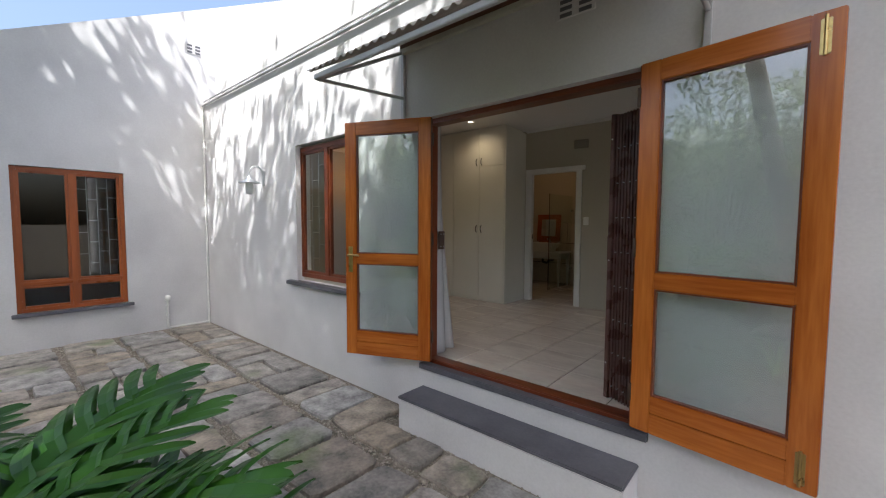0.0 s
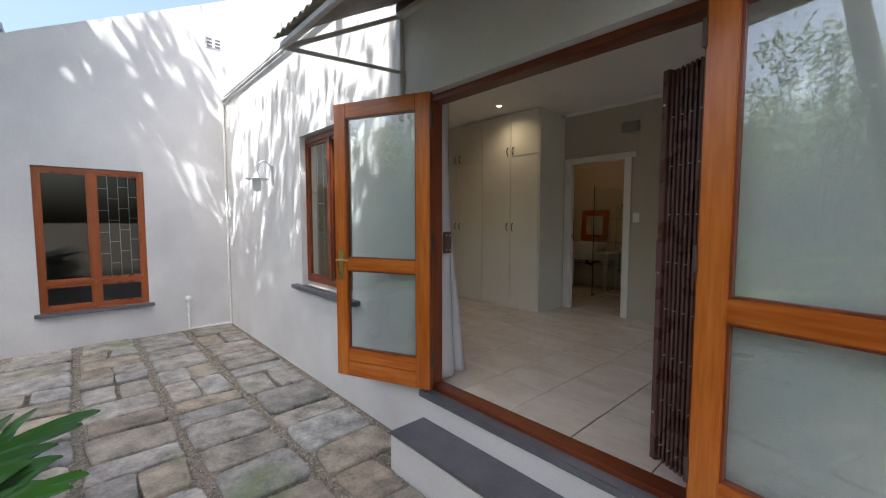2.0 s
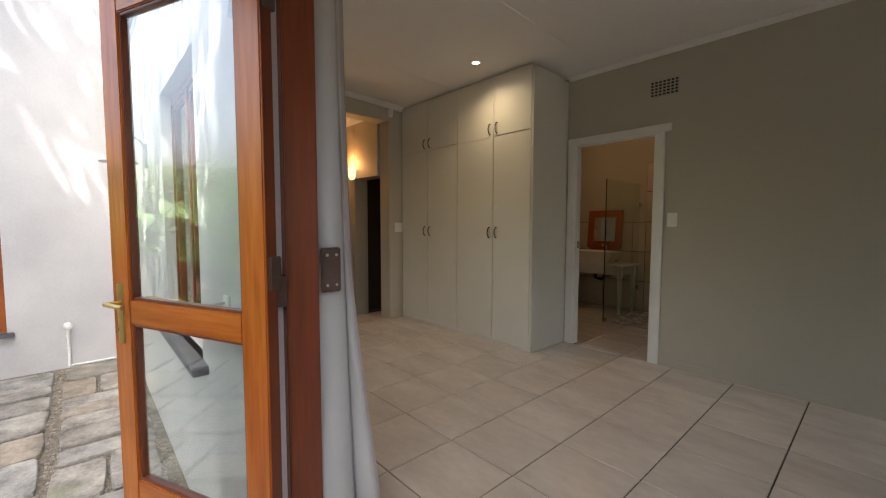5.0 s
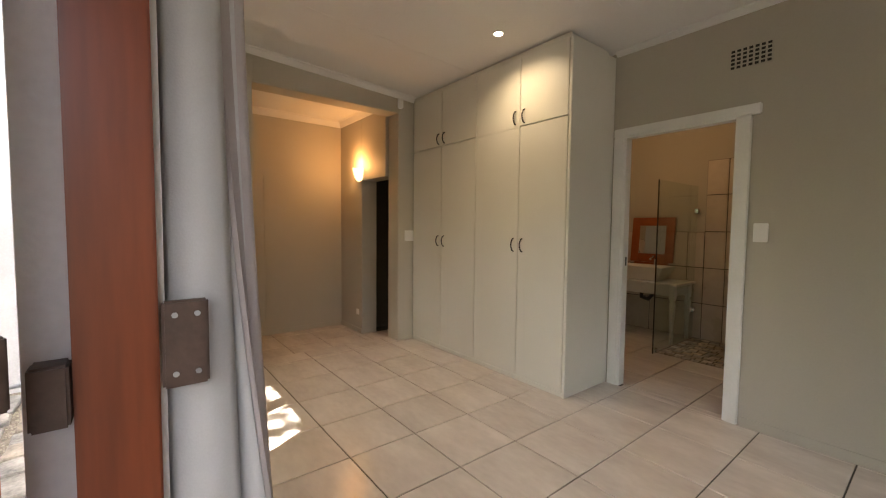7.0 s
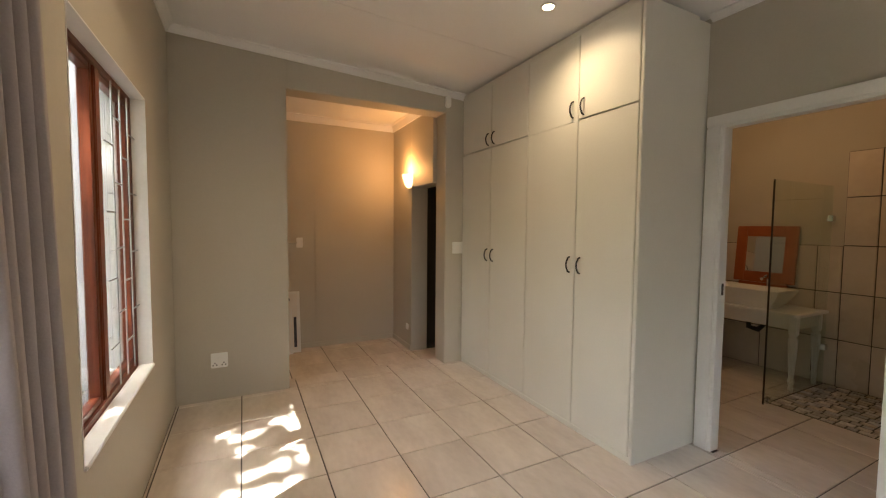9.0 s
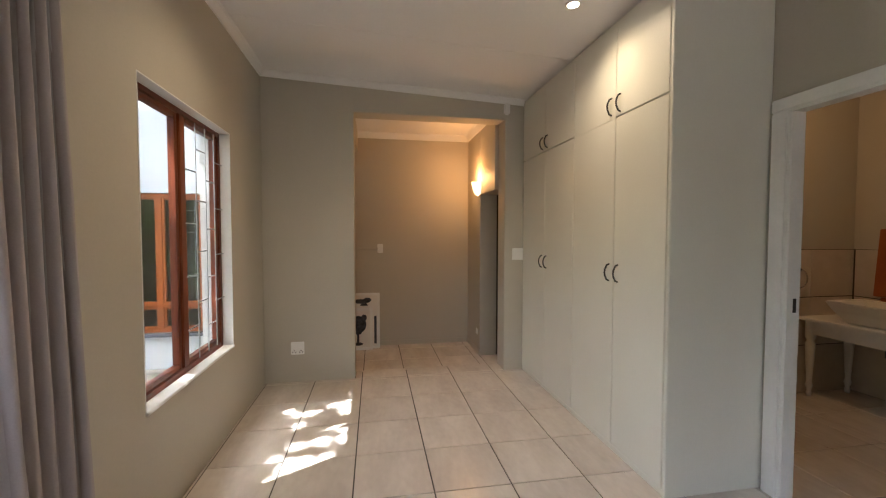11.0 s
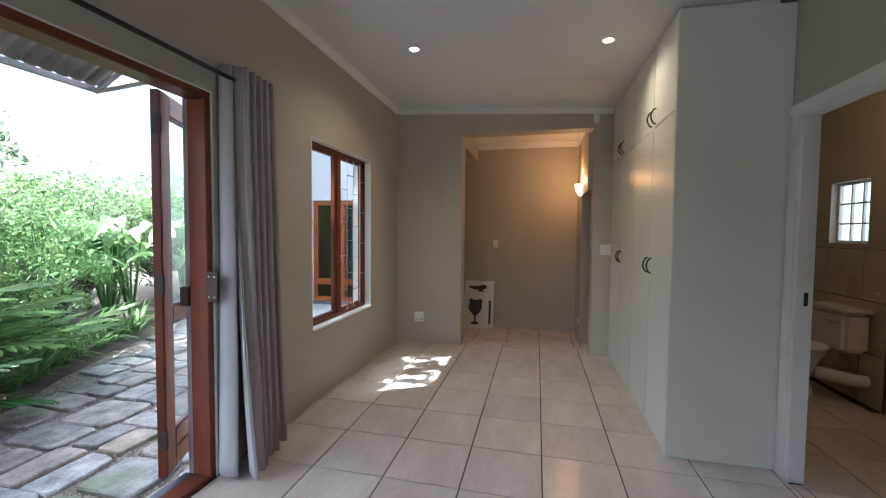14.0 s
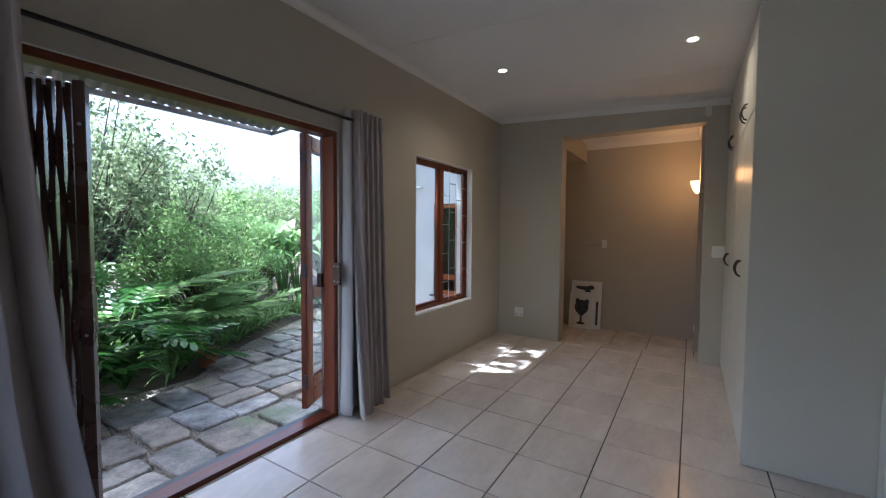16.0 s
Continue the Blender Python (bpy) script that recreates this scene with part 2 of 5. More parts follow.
LEAF_LIGHT = leaf_material("leaf_fresh_green", (0.10, 0.19, 0.055), (0.22, 0.35, 0.12), 0.38, 0.5)


# ---- mesh helpers ----
def mesh_object(name, verts, faces, mat, smooth=False):
    me = bpy.data.meshes.new(name)
    me.from_pydata([tuple(v) for v in verts], [], faces)
    me.materials.append(mat)
    if smooth:
        me.polygons.foreach_set("use_smooth", [True] * len(me.polygons))
    me.update()
    return new(name, me)


def under(child, parent):
    child.parent = parent
    return child


def box_bm(bm, lo, hi):
    r = bmesh.ops.create_cube(bm, size=1.0)
    c = [(a + b) / 2 for a, b in zip(lo, hi)]
    s = [abs(b - a) for a, b in zip(lo, hi)]
    for v in r["verts"]:
        v.co = Vector((v.co.x * s[0] + c[0], v.co.y * s[1] + c[1], v.co.z * s[2] + c[2]))


def boxes(name, spans, mat, bevel=0.0, parent=None, m=None):
    """One mesh of boxes, each (lo, hi), with rounded edges."""
    bm = bmesh.new()
    for lo, hi in spans:
        box_bm(bm, lo, hi)
    if bevel:
        bmesh.ops.bevel(bm, geom=bm.edges[:], offset=bevel, segments=2, affect="EDGES", clamp_overlap=True)
    if m is not None:
        bm.transform(m)
    me = bpy.data.meshes.new(name)
    bm.to_mesh(me)
    bm.free()
    me.materials.append(mat)
    ob = new(name, me)
    if parent:
        ob.parent = parent
    return ob


def tube(name, pts, r, mat, parent=None, closed=False):
    cu = bpy.data.curves.new(name, "CURVE")
    cu.dimensions, cu.bevel_depth, cu.bevel_resolution, cu.use_fill_caps = "3D", r, 3, True
    sp = cu.splines.new("POLY")
    sp.points.add(len(pts) - 1)
    for p, q in zip(sp.points, pts):
        p.co = (*q, 1)
    sp.use_cyclic_u = closed
    tmp = bpy.data.objects.new(name, cu)
    me = bpy.data.meshes.new_from_object(tmp)
    bpy.data.objects.remove(tmp)
    bpy.data.curves.remove(cu)
    me.materials.clear()
    me.materials.append(mat)
    ob = new(name, me)
    if parent:
        ob.parent = parent
    return ob


def lathe(name, profile, mat, at=(0, 0, 0), n=28, parent=None, m=None):
    """A turned shape: profile of (radius, height)."""
    verts, faces = [], []
    for r, z in profile:
        for k in range(n):
            a = 2 * math.pi * k / n
            verts.append((r * math.cos(a) + at[0], r * math.sin(a) + at[1], z + at[2]))
    for i in range(len(profile) - 1):
        for k in range(n):
            faces.append((i * n + k, i * n + (k + 1) % n, (i + 1) * n + (k + 1) % n, (i + 1) * n + k))
    if m is not None:
        verts = [m @ Vector(v) for v in verts]
    ob = mesh_object(name, verts, faces, mat, True)
    if parent:
        ob.parent = parent
    return ob


def empty(name, at=(0, 0, 0)):
    ob = new(name)
    ob.location = at
    return ob


def struct(ob, label):
    return tagged(ob, label, "", "", "structure")


# ---- ground ----
struct(boxes("ground", [((-400, -400, -0.5), (400, 400, -0.03))], SOIL), "dark garden soil reaching out to the horizon")
edge = [(-6.66, 2.60), (2.6, 2.60), (2.6, -0.75), (0.6, -0.55), (-0.7, -0.30), (-1.5, -0.10), (-2.3, -0.08), (-2.8, -0.48), (-3.6, -1.0), (-4.9, -1.57), (-6.66, -2.3)]
pv = [(x, y, 0.0) for x, y in edge] + [(x, y, -0.06) for x, y in edge]
n = len(edge)
pavement = struct(mesh_object("pavement", pv, [tuple(range(n - 1, -1, -1))] + [(i, (i + 1) % n, (i + 1) % n + n, i + n) for i in range(n)], GRAVEL), "gravel bed of the stone patio beside the white house")

# ---- structure: outside walls ----
FY, IY, OY = 2.69, 2.785, 2.60
DX0, DX1, DZ1 = -1.875, -0.10, 2.475
WX0, WX1, WZ0, WZ1 = -3.89, -2.805, 1.005, 2.465


def pierced(y0, y1, x0, x1, z0, z1, holes):
    """Boxes of a wall along x with rectangular holes (x0, x1, z0, z1), sorted along x."""
    out, cur = [], x0
    for a, b, c, d in holes:
        out.append(((cur, y0, z0), (a, y1, z1)))
        if c > z0:
            out.append(((a, y0, z0), (b, y1, c)))
        if d < z1:
            out.append(((a, y0, d), (b, y1, z1)))
        cur = b
    out.append(((cur, y0, z0), (x1, y1, z1)))
    return out


struct(boxes("wall_door_outside", pierced(OY, FY, -6.66, 4.0, -0.1, 3.5, [(WX0 + 0.02, WX1 - 0.0, WZ0 - 0.05, WZ1 + 0.04), (DX0, DX1, 0.40, DZ1)])
             + [((-5.95, OY, 3.5), (4.0, OY + 0.2, 3.94))], PLASTER), "white plastered outside wall with a parapet")
struct(boxes("wall_door_inside", pierced(FY, IY, -6.2, 2.4, 0.2, 3.5, [(WX0, WX1, WZ0, WZ1), (DX0, DX1, 0.40, DZ1)]), TAUPE), "taupe painted inside wall of the room")
# gable wall of the neighbouring wing, with one window
bm = bmesh.new()


def prism_x(bm, pts, x0, x1):
    a = [bm.verts.new((x1, y, z)) for y, z in pts]
    b = [bm.verts.new((x0, y, z)) for y, z in pts]
    bm.faces.new(a)
    bm.faces.new(b[::-1])
    for i in range(len(pts)):
        j = (i + 1) % len(pts)
        bm.faces.new((a[j], a[i], b[i], b[j]))


GX = -6.66
for pts in ([(-0.8, -0.1), (0.45, -0.1), (0.45, 3.87), (0.33, 3.80), (-0.8, 3.80)],
            [(0.45, -0.1), (1.545, -0.1), (1.545, 0.48), (0.45, 0.48)],
            [(0.45, 2.31), (1.545, 2.31), (1.545, 4.42), (0.45, 3.87)],
            [(1.545, -0.1), (2.60, -0.1), (2.60, 4.95), (1.545, 4.42)],
            [(2.60, 3.3), (6.5, 3.3), (6.5, 6.95), (2.60, 4.95)]):
    prism_x(bm, pts, GX - 0.2, GX)
me = bpy.data.meshes.new("wall_gable")
bm.to_mesh(me)
bm.free()
me.materials.append(PLASTER)
struct(new("wall_gable", me), "white plastered gable wall of the neighbouring wing")
struct(boxes("coping", [((GX - 0.24, -0.84, 3.805), (GX + 0.05, 0.31, 3.90))], STEEL, 0.01), "grey coping on the low parapet wall")
# room behind the gable window, its dimness put into the wall colour
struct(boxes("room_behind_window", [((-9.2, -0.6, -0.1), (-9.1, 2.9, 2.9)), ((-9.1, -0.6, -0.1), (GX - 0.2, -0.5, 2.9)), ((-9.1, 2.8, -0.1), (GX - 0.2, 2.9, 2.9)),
             ((-9.1, -0.5, -0.1), (GX - 0.2, 2.8, 0.0)), ((-9.1, -0.5, 2.8), (GX - 0.2, 2.8, 2.9))], ROOM_SHADE), "room behind the window, its dimness put into dark brown walls")

# ---- structure: room, hall and bathroom ----
FZ, HZ = 0.45, 0.36


def ceil_z(y):
    return 3.32 - 0.053 * (y - 0.5)


EX = -4.661
top = 3.6
struct(boxes("wall_end", [((EX - 0.21, IY, 0.2), (EX, 3.575, top)), ((EX - 0.21, 5.005, 0.2), (EX, 5.82, top)), ((EX - 0.21, 3.575, 2.885), (EX, 5.005, top))], TAUPE, 0.006), "taupe end wall with a wide opening to the hall")
BY = 5.757
struct(boxes("wall_bathroom", pierced(BY, BY + 0.06, -4.82, 2.4, 0.2, top, [(-2.593, -1.835, 0.2, 2.41)]), TAUPE), "taupe wall with the bathroom doorway")
struct(boxes("wall_near_end", [((2.4, IY - 0.095, 0.2), (2.6, 3.05, top)), ((2.4, 5.35, 0.2), (2.6, 8.0, top)), ((2.4, 3.05, 0.2), (2.6, 5.35, 0.8)), ((2.4, 3.05, 2.65), (2.6, 5.35, top))], TAUPE), "taupe wall behind the walker")
# sloping ceiling
y0, y1 = IY - 0.05, BY + 0.1
cv = [(EX - 0.1, y0, ceil_z(y0)), (2.5, y0, ceil_z(y0)), (2.5, y1, ceil_z(y1)), (EX - 0.1, y1, ceil_z(y1))]
cv += [(x, y, z + 0.06) for x, y, z in cv]
struct(mesh_object("ceiling", cv, [(0, 3, 2, 1), (4, 5, 6, 7), (0, 1, 5, 4), (1, 2, 6, 5), (2, 3, 7, 6), (3, 0, 4, 7)], CEIL), "white sloping boarded ceiling")
# thin cover strips across the ceiling
for cx in (-3.75, -2.35, -0.95, 0.45):
    a, b = IY + 0.03, 5.2
    sv = [(cx - 0.02, a, ceil_z(a) - 0.002), (cx + 0.02, a, ceil_z(a) - 0.002), (cx + 0.02, b, ceil_z(b) - 0.002), (cx - 0.02, b, ceil_z(b) - 0.002)]
    sv += [(x, y, z + 0.01) for x, y, z in sv]
    struct(mesh_object("trim", sv, [(0, 3, 2, 1), (4, 5, 6, 7), (0, 1, 5, 4), (1, 2, 6, 5), (2, 3, 7, 6), (3, 0, 4, 7)], CEIL), "white strip over a ceiling joint")


def cornice(name, p, q, inward, mat=CEIL, drop=0.05):
    """A coved strip from p to q just under the ceiling; inward: the way into the room."""
    prof = [(0, -drop), (0.012, -drop), (0.02, -drop * 0.72), (0.038, -0.012), (0.055, -0.006), (0.055, 0.02), (0, 0.02)]
    P, Q, I = Vector(p), Vector(q), Vector(inward)
    verts = [P + I * a + Vector((0, 0, b)) for a, b in prof] + [Q + I * a + Vector((0, 0, b)) for a, b in prof]
    k = len(prof)
    faces = [(i, (i + 1) % k, (i + 1) % k + k, i + k) for i in range(k)]
    return struct(mesh_object(name, verts, faces, mat), "white coved cornice under the ceiling")


cornice("trim", (EX, IY, ceil_z(IY)), (2.4, IY, ceil_z(IY)), (0, 1, 0))
cornice("trim", (EX, IY, ceil_z(IY)), (EX, 5.19, ceil_z(5.19)), (1, 0, 0))
cornice("trim", (-2.66, BY, ceil_z(BY)), (2.4, BY, ceil_z(BY)), (0, -1, 0), drop=0.03)
# roof slab over everything
struct(boxes("roof", [((-6.45, FY + 0.2, 3.6), (4.0, 8.6, 3.7))], STEEL), "flat roof behind the parapet")
# hall
HX = -6.05
struct(boxes("wall_hall", [((HX - 0.2, 2.72, 0.2), (HX, 6.4, 3.58)), ((HX, 4.97, 0.2), (-5.44, 5.17, 3.6)), ((-5.44, 4.97, 2.24), (EX - 0.21, 5.17, 3.6))], TAUPE, 0.004), "taupe hall walls with a narrow doorway")
# passage walls get the same dark colour in place of shade
struct(boxes("wall_passage", [((-5.75, 5.17, 0.2), (-5.65, 6.6, 3.6)), ((-5.65, 6.5, 0.2), (-4.83, 6.6, 3.6)), ((-4.83, 5.75, 0.2), (-4.82, 6.6, 3.6))], ROOM_SHADE), "passage beyond the hall doorway, its dimness put into dark walls")
struct(boxes("ceiling_hall", [((HX, IY, 3.05), (EX - 0.2, 6.5, 3.1))], CEIL), "white hall ceiling")
struct(boxes("beam", [((HX, 3.30, 2.80), (EX - 0.21, 3.56, 3.05))], TAUPE, 0.006), "taupe downstand beam in the hall")
cornice("trim", (HX, 3.56, 3.05), (HX, 4.97, 3.05), (1, 0, 0), drop=0.075)
cornice("trim", (HX, 4.97, 3.05), (EX - 0.21, 4.97, 3.05), (0, -1, 0), drop=0.075)
# bathroom shell
struct(boxes("wall_bath", [((-4.85, BY + 0.06, 0.2), (-4.75, 7.0, 3.4)), ((-4.75, 6.95, 0.2), (-4.36, 7.05, 3.4)), ((-3.93, 6.95, 0.2), (-3.70, 7.05, 3.4)),
             ((-4.36, 6.95, 0.2), (-3.93, 7.05, 1.70)), ((-4.36, 6.95, 2.22), (-3.93, 7.05, 3.4)),
             ((-3.80, 7.05, 0.2), (-3.70, 7.9, 3.4)), ((-3.70, 7.80, 0.2), (0.0, 7.9, 3.4)), ((-0.9, BY + 0.06, 0.2), (-0.8, 7.8, 3.4))], TAUPE), "taupe painted bathroom walls above tiles")
struct(boxes("ceiling_bath", [((-4.75, BY + 0.06, 2.98), (-0.9, 7.8, 3.03))], CEIL), "white bathroom ceiling")
# floors
floor = struct(boxes("floor", [((-4.83, IY, 0.2), (2.4, 7.85, FZ - 0.006)), ((DX0, 2.70, 0.2), (DX1, IY, FZ - 0.006))], GROUT), "glossy cream ceramic floor tiles with dark joints")
floor_hall = struct(boxes("floor_hall", [((HX, IY, 0.1), (-4.83, 6.5, HZ - 0.006))], GROUT), "cream ceramic hall floor tiles with dark joints")
# skirtings
struct(boxes("baseboard", [((-1.77, BY - 0.012, FZ), (2.4, BY, FZ + 0.06))], TAUPE, 0.003), "low painted skirting along the bathroom wall")
struct(boxes("baseboard", [((HX, 3.3, HZ), (HX + 0.012, 4.97, HZ + 0.06)), ((HX, 4.958, HZ), (-5.44, 4.97, HZ + 0.06))], TAUPE, 0.003), "low painted skirting in the hall")

# ---- bathroom doorway trim ----
struct(boxes("door_1", [((-2.593, BY - 0.012, FZ), (-2.563, BY + 0.068, 2.39)), ((-1.865, BY - 0.012, FZ), (-1.835, BY + 0.068, 2.39)), ((-2.593, BY - 0.012, 2.38), (-1.835, BY + 0.068, 2.41))], WHITE, 0.003), "white painted bathroom door lining")
struct(boxes("trim", [((-2.661, BY - 0.022, FZ), (-2.578, BY, 2.39)), ((-1.85, BY - 0.022, FZ), (-1.78, BY, 2.39)), ((-2.661, BY - 0.024, 2.39), (-1.735, BY, 2.455))], WHITE, 0.006), "white painted architrave round the bathroom doorway")
boxes_keep = boxes("strike_plate", [((-2.566, BY + 0.026, 1.40), (-2.560, BY + 0.044, 1.47))], BLACK, 0.001)
tagged(boxes_keep, "dark metal strike plate in the white lining", "strike plate")

# ---- front doors ----
frame_ob = empty("door_2")
struct(frame_ob, "dark red hardwood frame of the open glazed doors")
fy0, fy1 = 2.662, 2.776
boxes("jamb", [((DX0, fy0, 0.44), (DX0 + 0.036, fy1, 2.436))], REDWOOD_V, 0.004, frame_ob)
boxes("jamb", [((DX1 - 0.058, fy0, 0.44), (DX1, fy1, 2.436))], REDWOOD_V, 0.004, frame_ob)
boxes("head", [((DX0, fy0, 2.436), (DX1, fy1, DZ1))], REDWOOD_H, 0.004, frame_ob)
boxes("sill", [((DX0, fy0 + 0.002, 0.40), (DX1, fy1, 0.472))], REDWOOD_H, 0.006, frame_ob)
struct(boxes("trim", [((DX0 + 0.002, 2.578, 0.402), (DX1 - 0.002, 2.66, 0.448))], GREYSTEP, 0.006), "grey painted sill below the doors")
# inside reveal painted pale
struct(boxes("trim", [((DX0 - 0.002, fy1, 0.45), (DX0 + 0.004, IY + 0.002, DZ1)), ((DX1 - 0.004, fy1, 0.45), (DX1 + 0.002, IY + 0.002, DZ1)), ((DX0, fy1, DZ1 - 0.003), (DX1, IY + 0.002, DZ1 + 0.002))], WHITE), "pale painted reveal round the doors")


def glazed_leaf(hinge, tip, handle):
    """A two-pane glazed door leaf, from its hinge edge to its free edge in plan."""
    hx, hy = hinge
    w = math.hypot(tip[0] - hx, tip[1] - hy)
    ang = math.degrees(math.atan2(tip[1] - hy, tip[0] - hx))
    leaf = empty("glazed_door", (hx, hy, 0.492))
    leaf.rotation_euler = (0, 0, radians(ang))
    t, h, s = 0.042, 1.97, 0.102
    boxes("stile", [((0, -t / 2, 0), (s, t / 2, h))], WOOD_V, 0.004, leaf)
    boxes("edge_strip", [((-0.004, -t / 2 + 0.002, 0.004), (-0.0005, t / 2 - 0.002, h - 0.004))], REDWOOD_V, 0.001, leaf)
    boxes("stile", [((w - s, -t / 2, 0), (w, t / 2, h))], WOOD_V, 0.004, leaf)
    boxes("rail", [((s, -t / 2, h - 0.105), (w - s, t / 2, h))], WOOD_H, 0.004, leaf)
    boxes("rail", [((s, -t / 2, 0.785), (w - s, t / 2, 0.872))], WOOD_H, 0.004, leaf)
    boxes("rail", [((s, -t / 2, 0.115), (w - s, t / 2, 0.205))], WOOD_H, 0.004, leaf)
    boxes("rail", [((s, -t / 2, 0), (w - s, t / 2, 0.111))], WOOD_H, 0.004, leaf)
    for z0, z1 in ((0.205, 0.785), (0.872, h - 0.105)):
        boxes("bead", [((s, -0.014, z0), (s + 0.01, 0.014, z1)), ((w - s - 0.01, -0.014, z0), (w - s, 0.014, z1)), ((s + 0.01, -0.014, z0), (w - s - 0.01, 0.014, z0 + 0.01)), ((s + 0.01, -0.014, z1 - 0.01), (w - s - 0.01, 0.014, z1))], REDWOOD_V, 0.002, leaf)
        g = boxes("pane", [((s + 0.004, -0.0025, z0 + 0.004), (w - s - 0.004, 0.0025, z1 - 0.004))], DOORGLASS, 0, leaf)
        g.visible_shadow = False
    for z in (0.2, 1.0, 1.8):
        boxes("hinge", [((-0.012, -0.03, z - 0.05), (0.004, 0.012, z + 0.05))], DARKSTEEL, 0.003, leaf)
    if handle:
        for side in (-1, 1):
            y = side * (t / 2)
            boxes("handle_plate", [((w - 0.068, y - 0.004, 0.71), (w - 0.028, y + 0.004, 0.93))], BRASS, 0.003, leaf)
            tube("handle", [(w - 0.048, y, 0.86), (w - 0.048, y + side * 0.05, 0.86), (w - 0.075, y + side * 0.055, 0.862), (w - 0.15, y + side * 0.05, 0.858)], 0.008, BRASS, leaf)
    else:
        for z in (0.03, 1.80):
            y = t / 2 if tip[0] < hx else -t / 2
            boxes("bolt", [((w - 0.075, y - 0.005, z), (w - 0.04, y + 0.005, z + 0.14))], BRASS, 0.003, leaf)
            tube("bolt_rod", [(w - 0.057, y - 0.01, z - 0.005), (w - 0.057, y - 0.01, z + 0.15)], 0.006, BRASS, leaf)
    return leaf


tagged(glazed_leaf((-1.735, 2.58), (-2.435, 2.268), True), "orange-brown varnished glazed door standing open, brass handle", "door", "glazed double doors")
tagged(glazed_leaf((-0.18, 2.55), (0.583, 2.435), False), "orange-brown varnished glazed door folded open, brass bolts", "door", "glazed double doors")
# wall holder that keeps the leaf open
holder = empty("door_holder", (-2.30, 2.6, 1.32))
boxes("plate", [((-0.03, -0.012, -0.03), (0.03, 0, 0.03))], PLASTIC, 0.003, holder)
tube("hook", [(0.0, -0.01, 0), (0.03, -0.10, 0.0), (0.07, -0.20, -0.01)], 0.005, STEEL, holder)
tagged(holder, "small white wall plate with a steel door hook", "door hook")

# folded concertina gate
gate = tagged(empty("security_gate", (-0.305, 2.875, 0.452)), "dark brown folded concertina security gate in the doorway", "security gate")
gate.rotation_euler = (0, 0, radians(-30))
boxes("lead_bar", [((-0.168, -0.03, 0), (-0.132, 0.03, 1.88))], GATE, 0.003, gate)
for i in range(11):
    x = -0.126 + i * 0.0262
    boxes("upright", [((x, -0.019, 0.01), (x + 0.0035, 0.019, 1.87)), ((x + 0.0035, -0.019, 0.01), (x + 0.0155, -0.0155, 1.87)), ((x + 0.0035, 0.0155, 0.01), (x + 0.0155, 0.019, 1.87))], GATE, 0.001, gate)
for k in range(8):
    z = 0.09 + k * 0.224
    for i in range(10):
        x = -0.114 + i * 0.0262
        boxes("lattice", [((x, -0.003, -0.118), (x + 0.010, 0.003, 0.118))], GATE, 0.001, gate, pose(x, 0, z + 0.08, 0, 4 if (i + k) % 2 else -4, 0) @ pose(-x, 0, 0))
    for i in range(5):
        tube("rivet", [(-0.112 + i * 0.0524, -0.020, z), (-0.112 + i * 0.0524, 0.0215, z)], 0.003, GALV, gate)
for z in (0.24, 0.93, 1.72):
    tube("rivet", [(-0.150, -0.034, z), (-0.150, 0.034, z)], 0.006, GALV, gate)
boxes("lock_case", [((-0.171, -0.032, 0.93), (-0.131, 0.034, 1.09))], GATE, 0.003, gate)
lock = empty("lock_keep", (-1.838, 2.72, 1.40))
boxes("plate", [((0.0, 0.059, 0.0), (0.016, 0.13, 0.155))], DARKSTEEL, 0.004, lock)
boxes("outer_plate", [((-0.036, -0.108, -0.03), (0.014, -0.06, 0.07))], DARKSTEEL, 0.004, lock)
for z in (0.025, 0.13):
    for y in (0.078, 0.112):
        tube("screw", [(0.015, y, z), (0.0185, y, z)], 0.005, GALV, lock)
tagged(lock, "rusty brown gate lock plate on the door frame", "lock plate")

# step
step = empty("doorstep", (-0.99, 2.452, 0))
boxes("riser", [((-0.845, -0.142, -0.02), (0.845, 0.146, 0.238))], PLASTER, 0.008, step)
boxes("tread", [((-0.849, -0.146, 0.238), (0.849, 0.146, 0.26))], GREYSTEP, 0.007, step)
tagged(step, "white plastered doorstep with a grey painted tread", "step")


# ---- windows ----
def bars(name, x0, x1, z0, z1, parent, mat, y):
    """Staggered brick-pattern burglar bars in the plane of the window."""
    rows = 4
    w, h = x1 - x0, z1 - z0
    r = 0.0036
    for i in range(1, rows):
        tube(name, [(x0 + w * i / rows, y, z0), (x0 + w * i / rows, y, z1)], r, mat, parent)
    for i in range(rows):
        for k in range(1, 5):
            z = z0 + h * (k - (0.5 if i % 2 else 0.0) + 0.05 * i) / 4.6
            if z0 < z < z1:
                tube(name, [(x0 + w * i / rows, y, z), (x0 + w * (i + 1) / rows, y, z)], r, mat, parent)


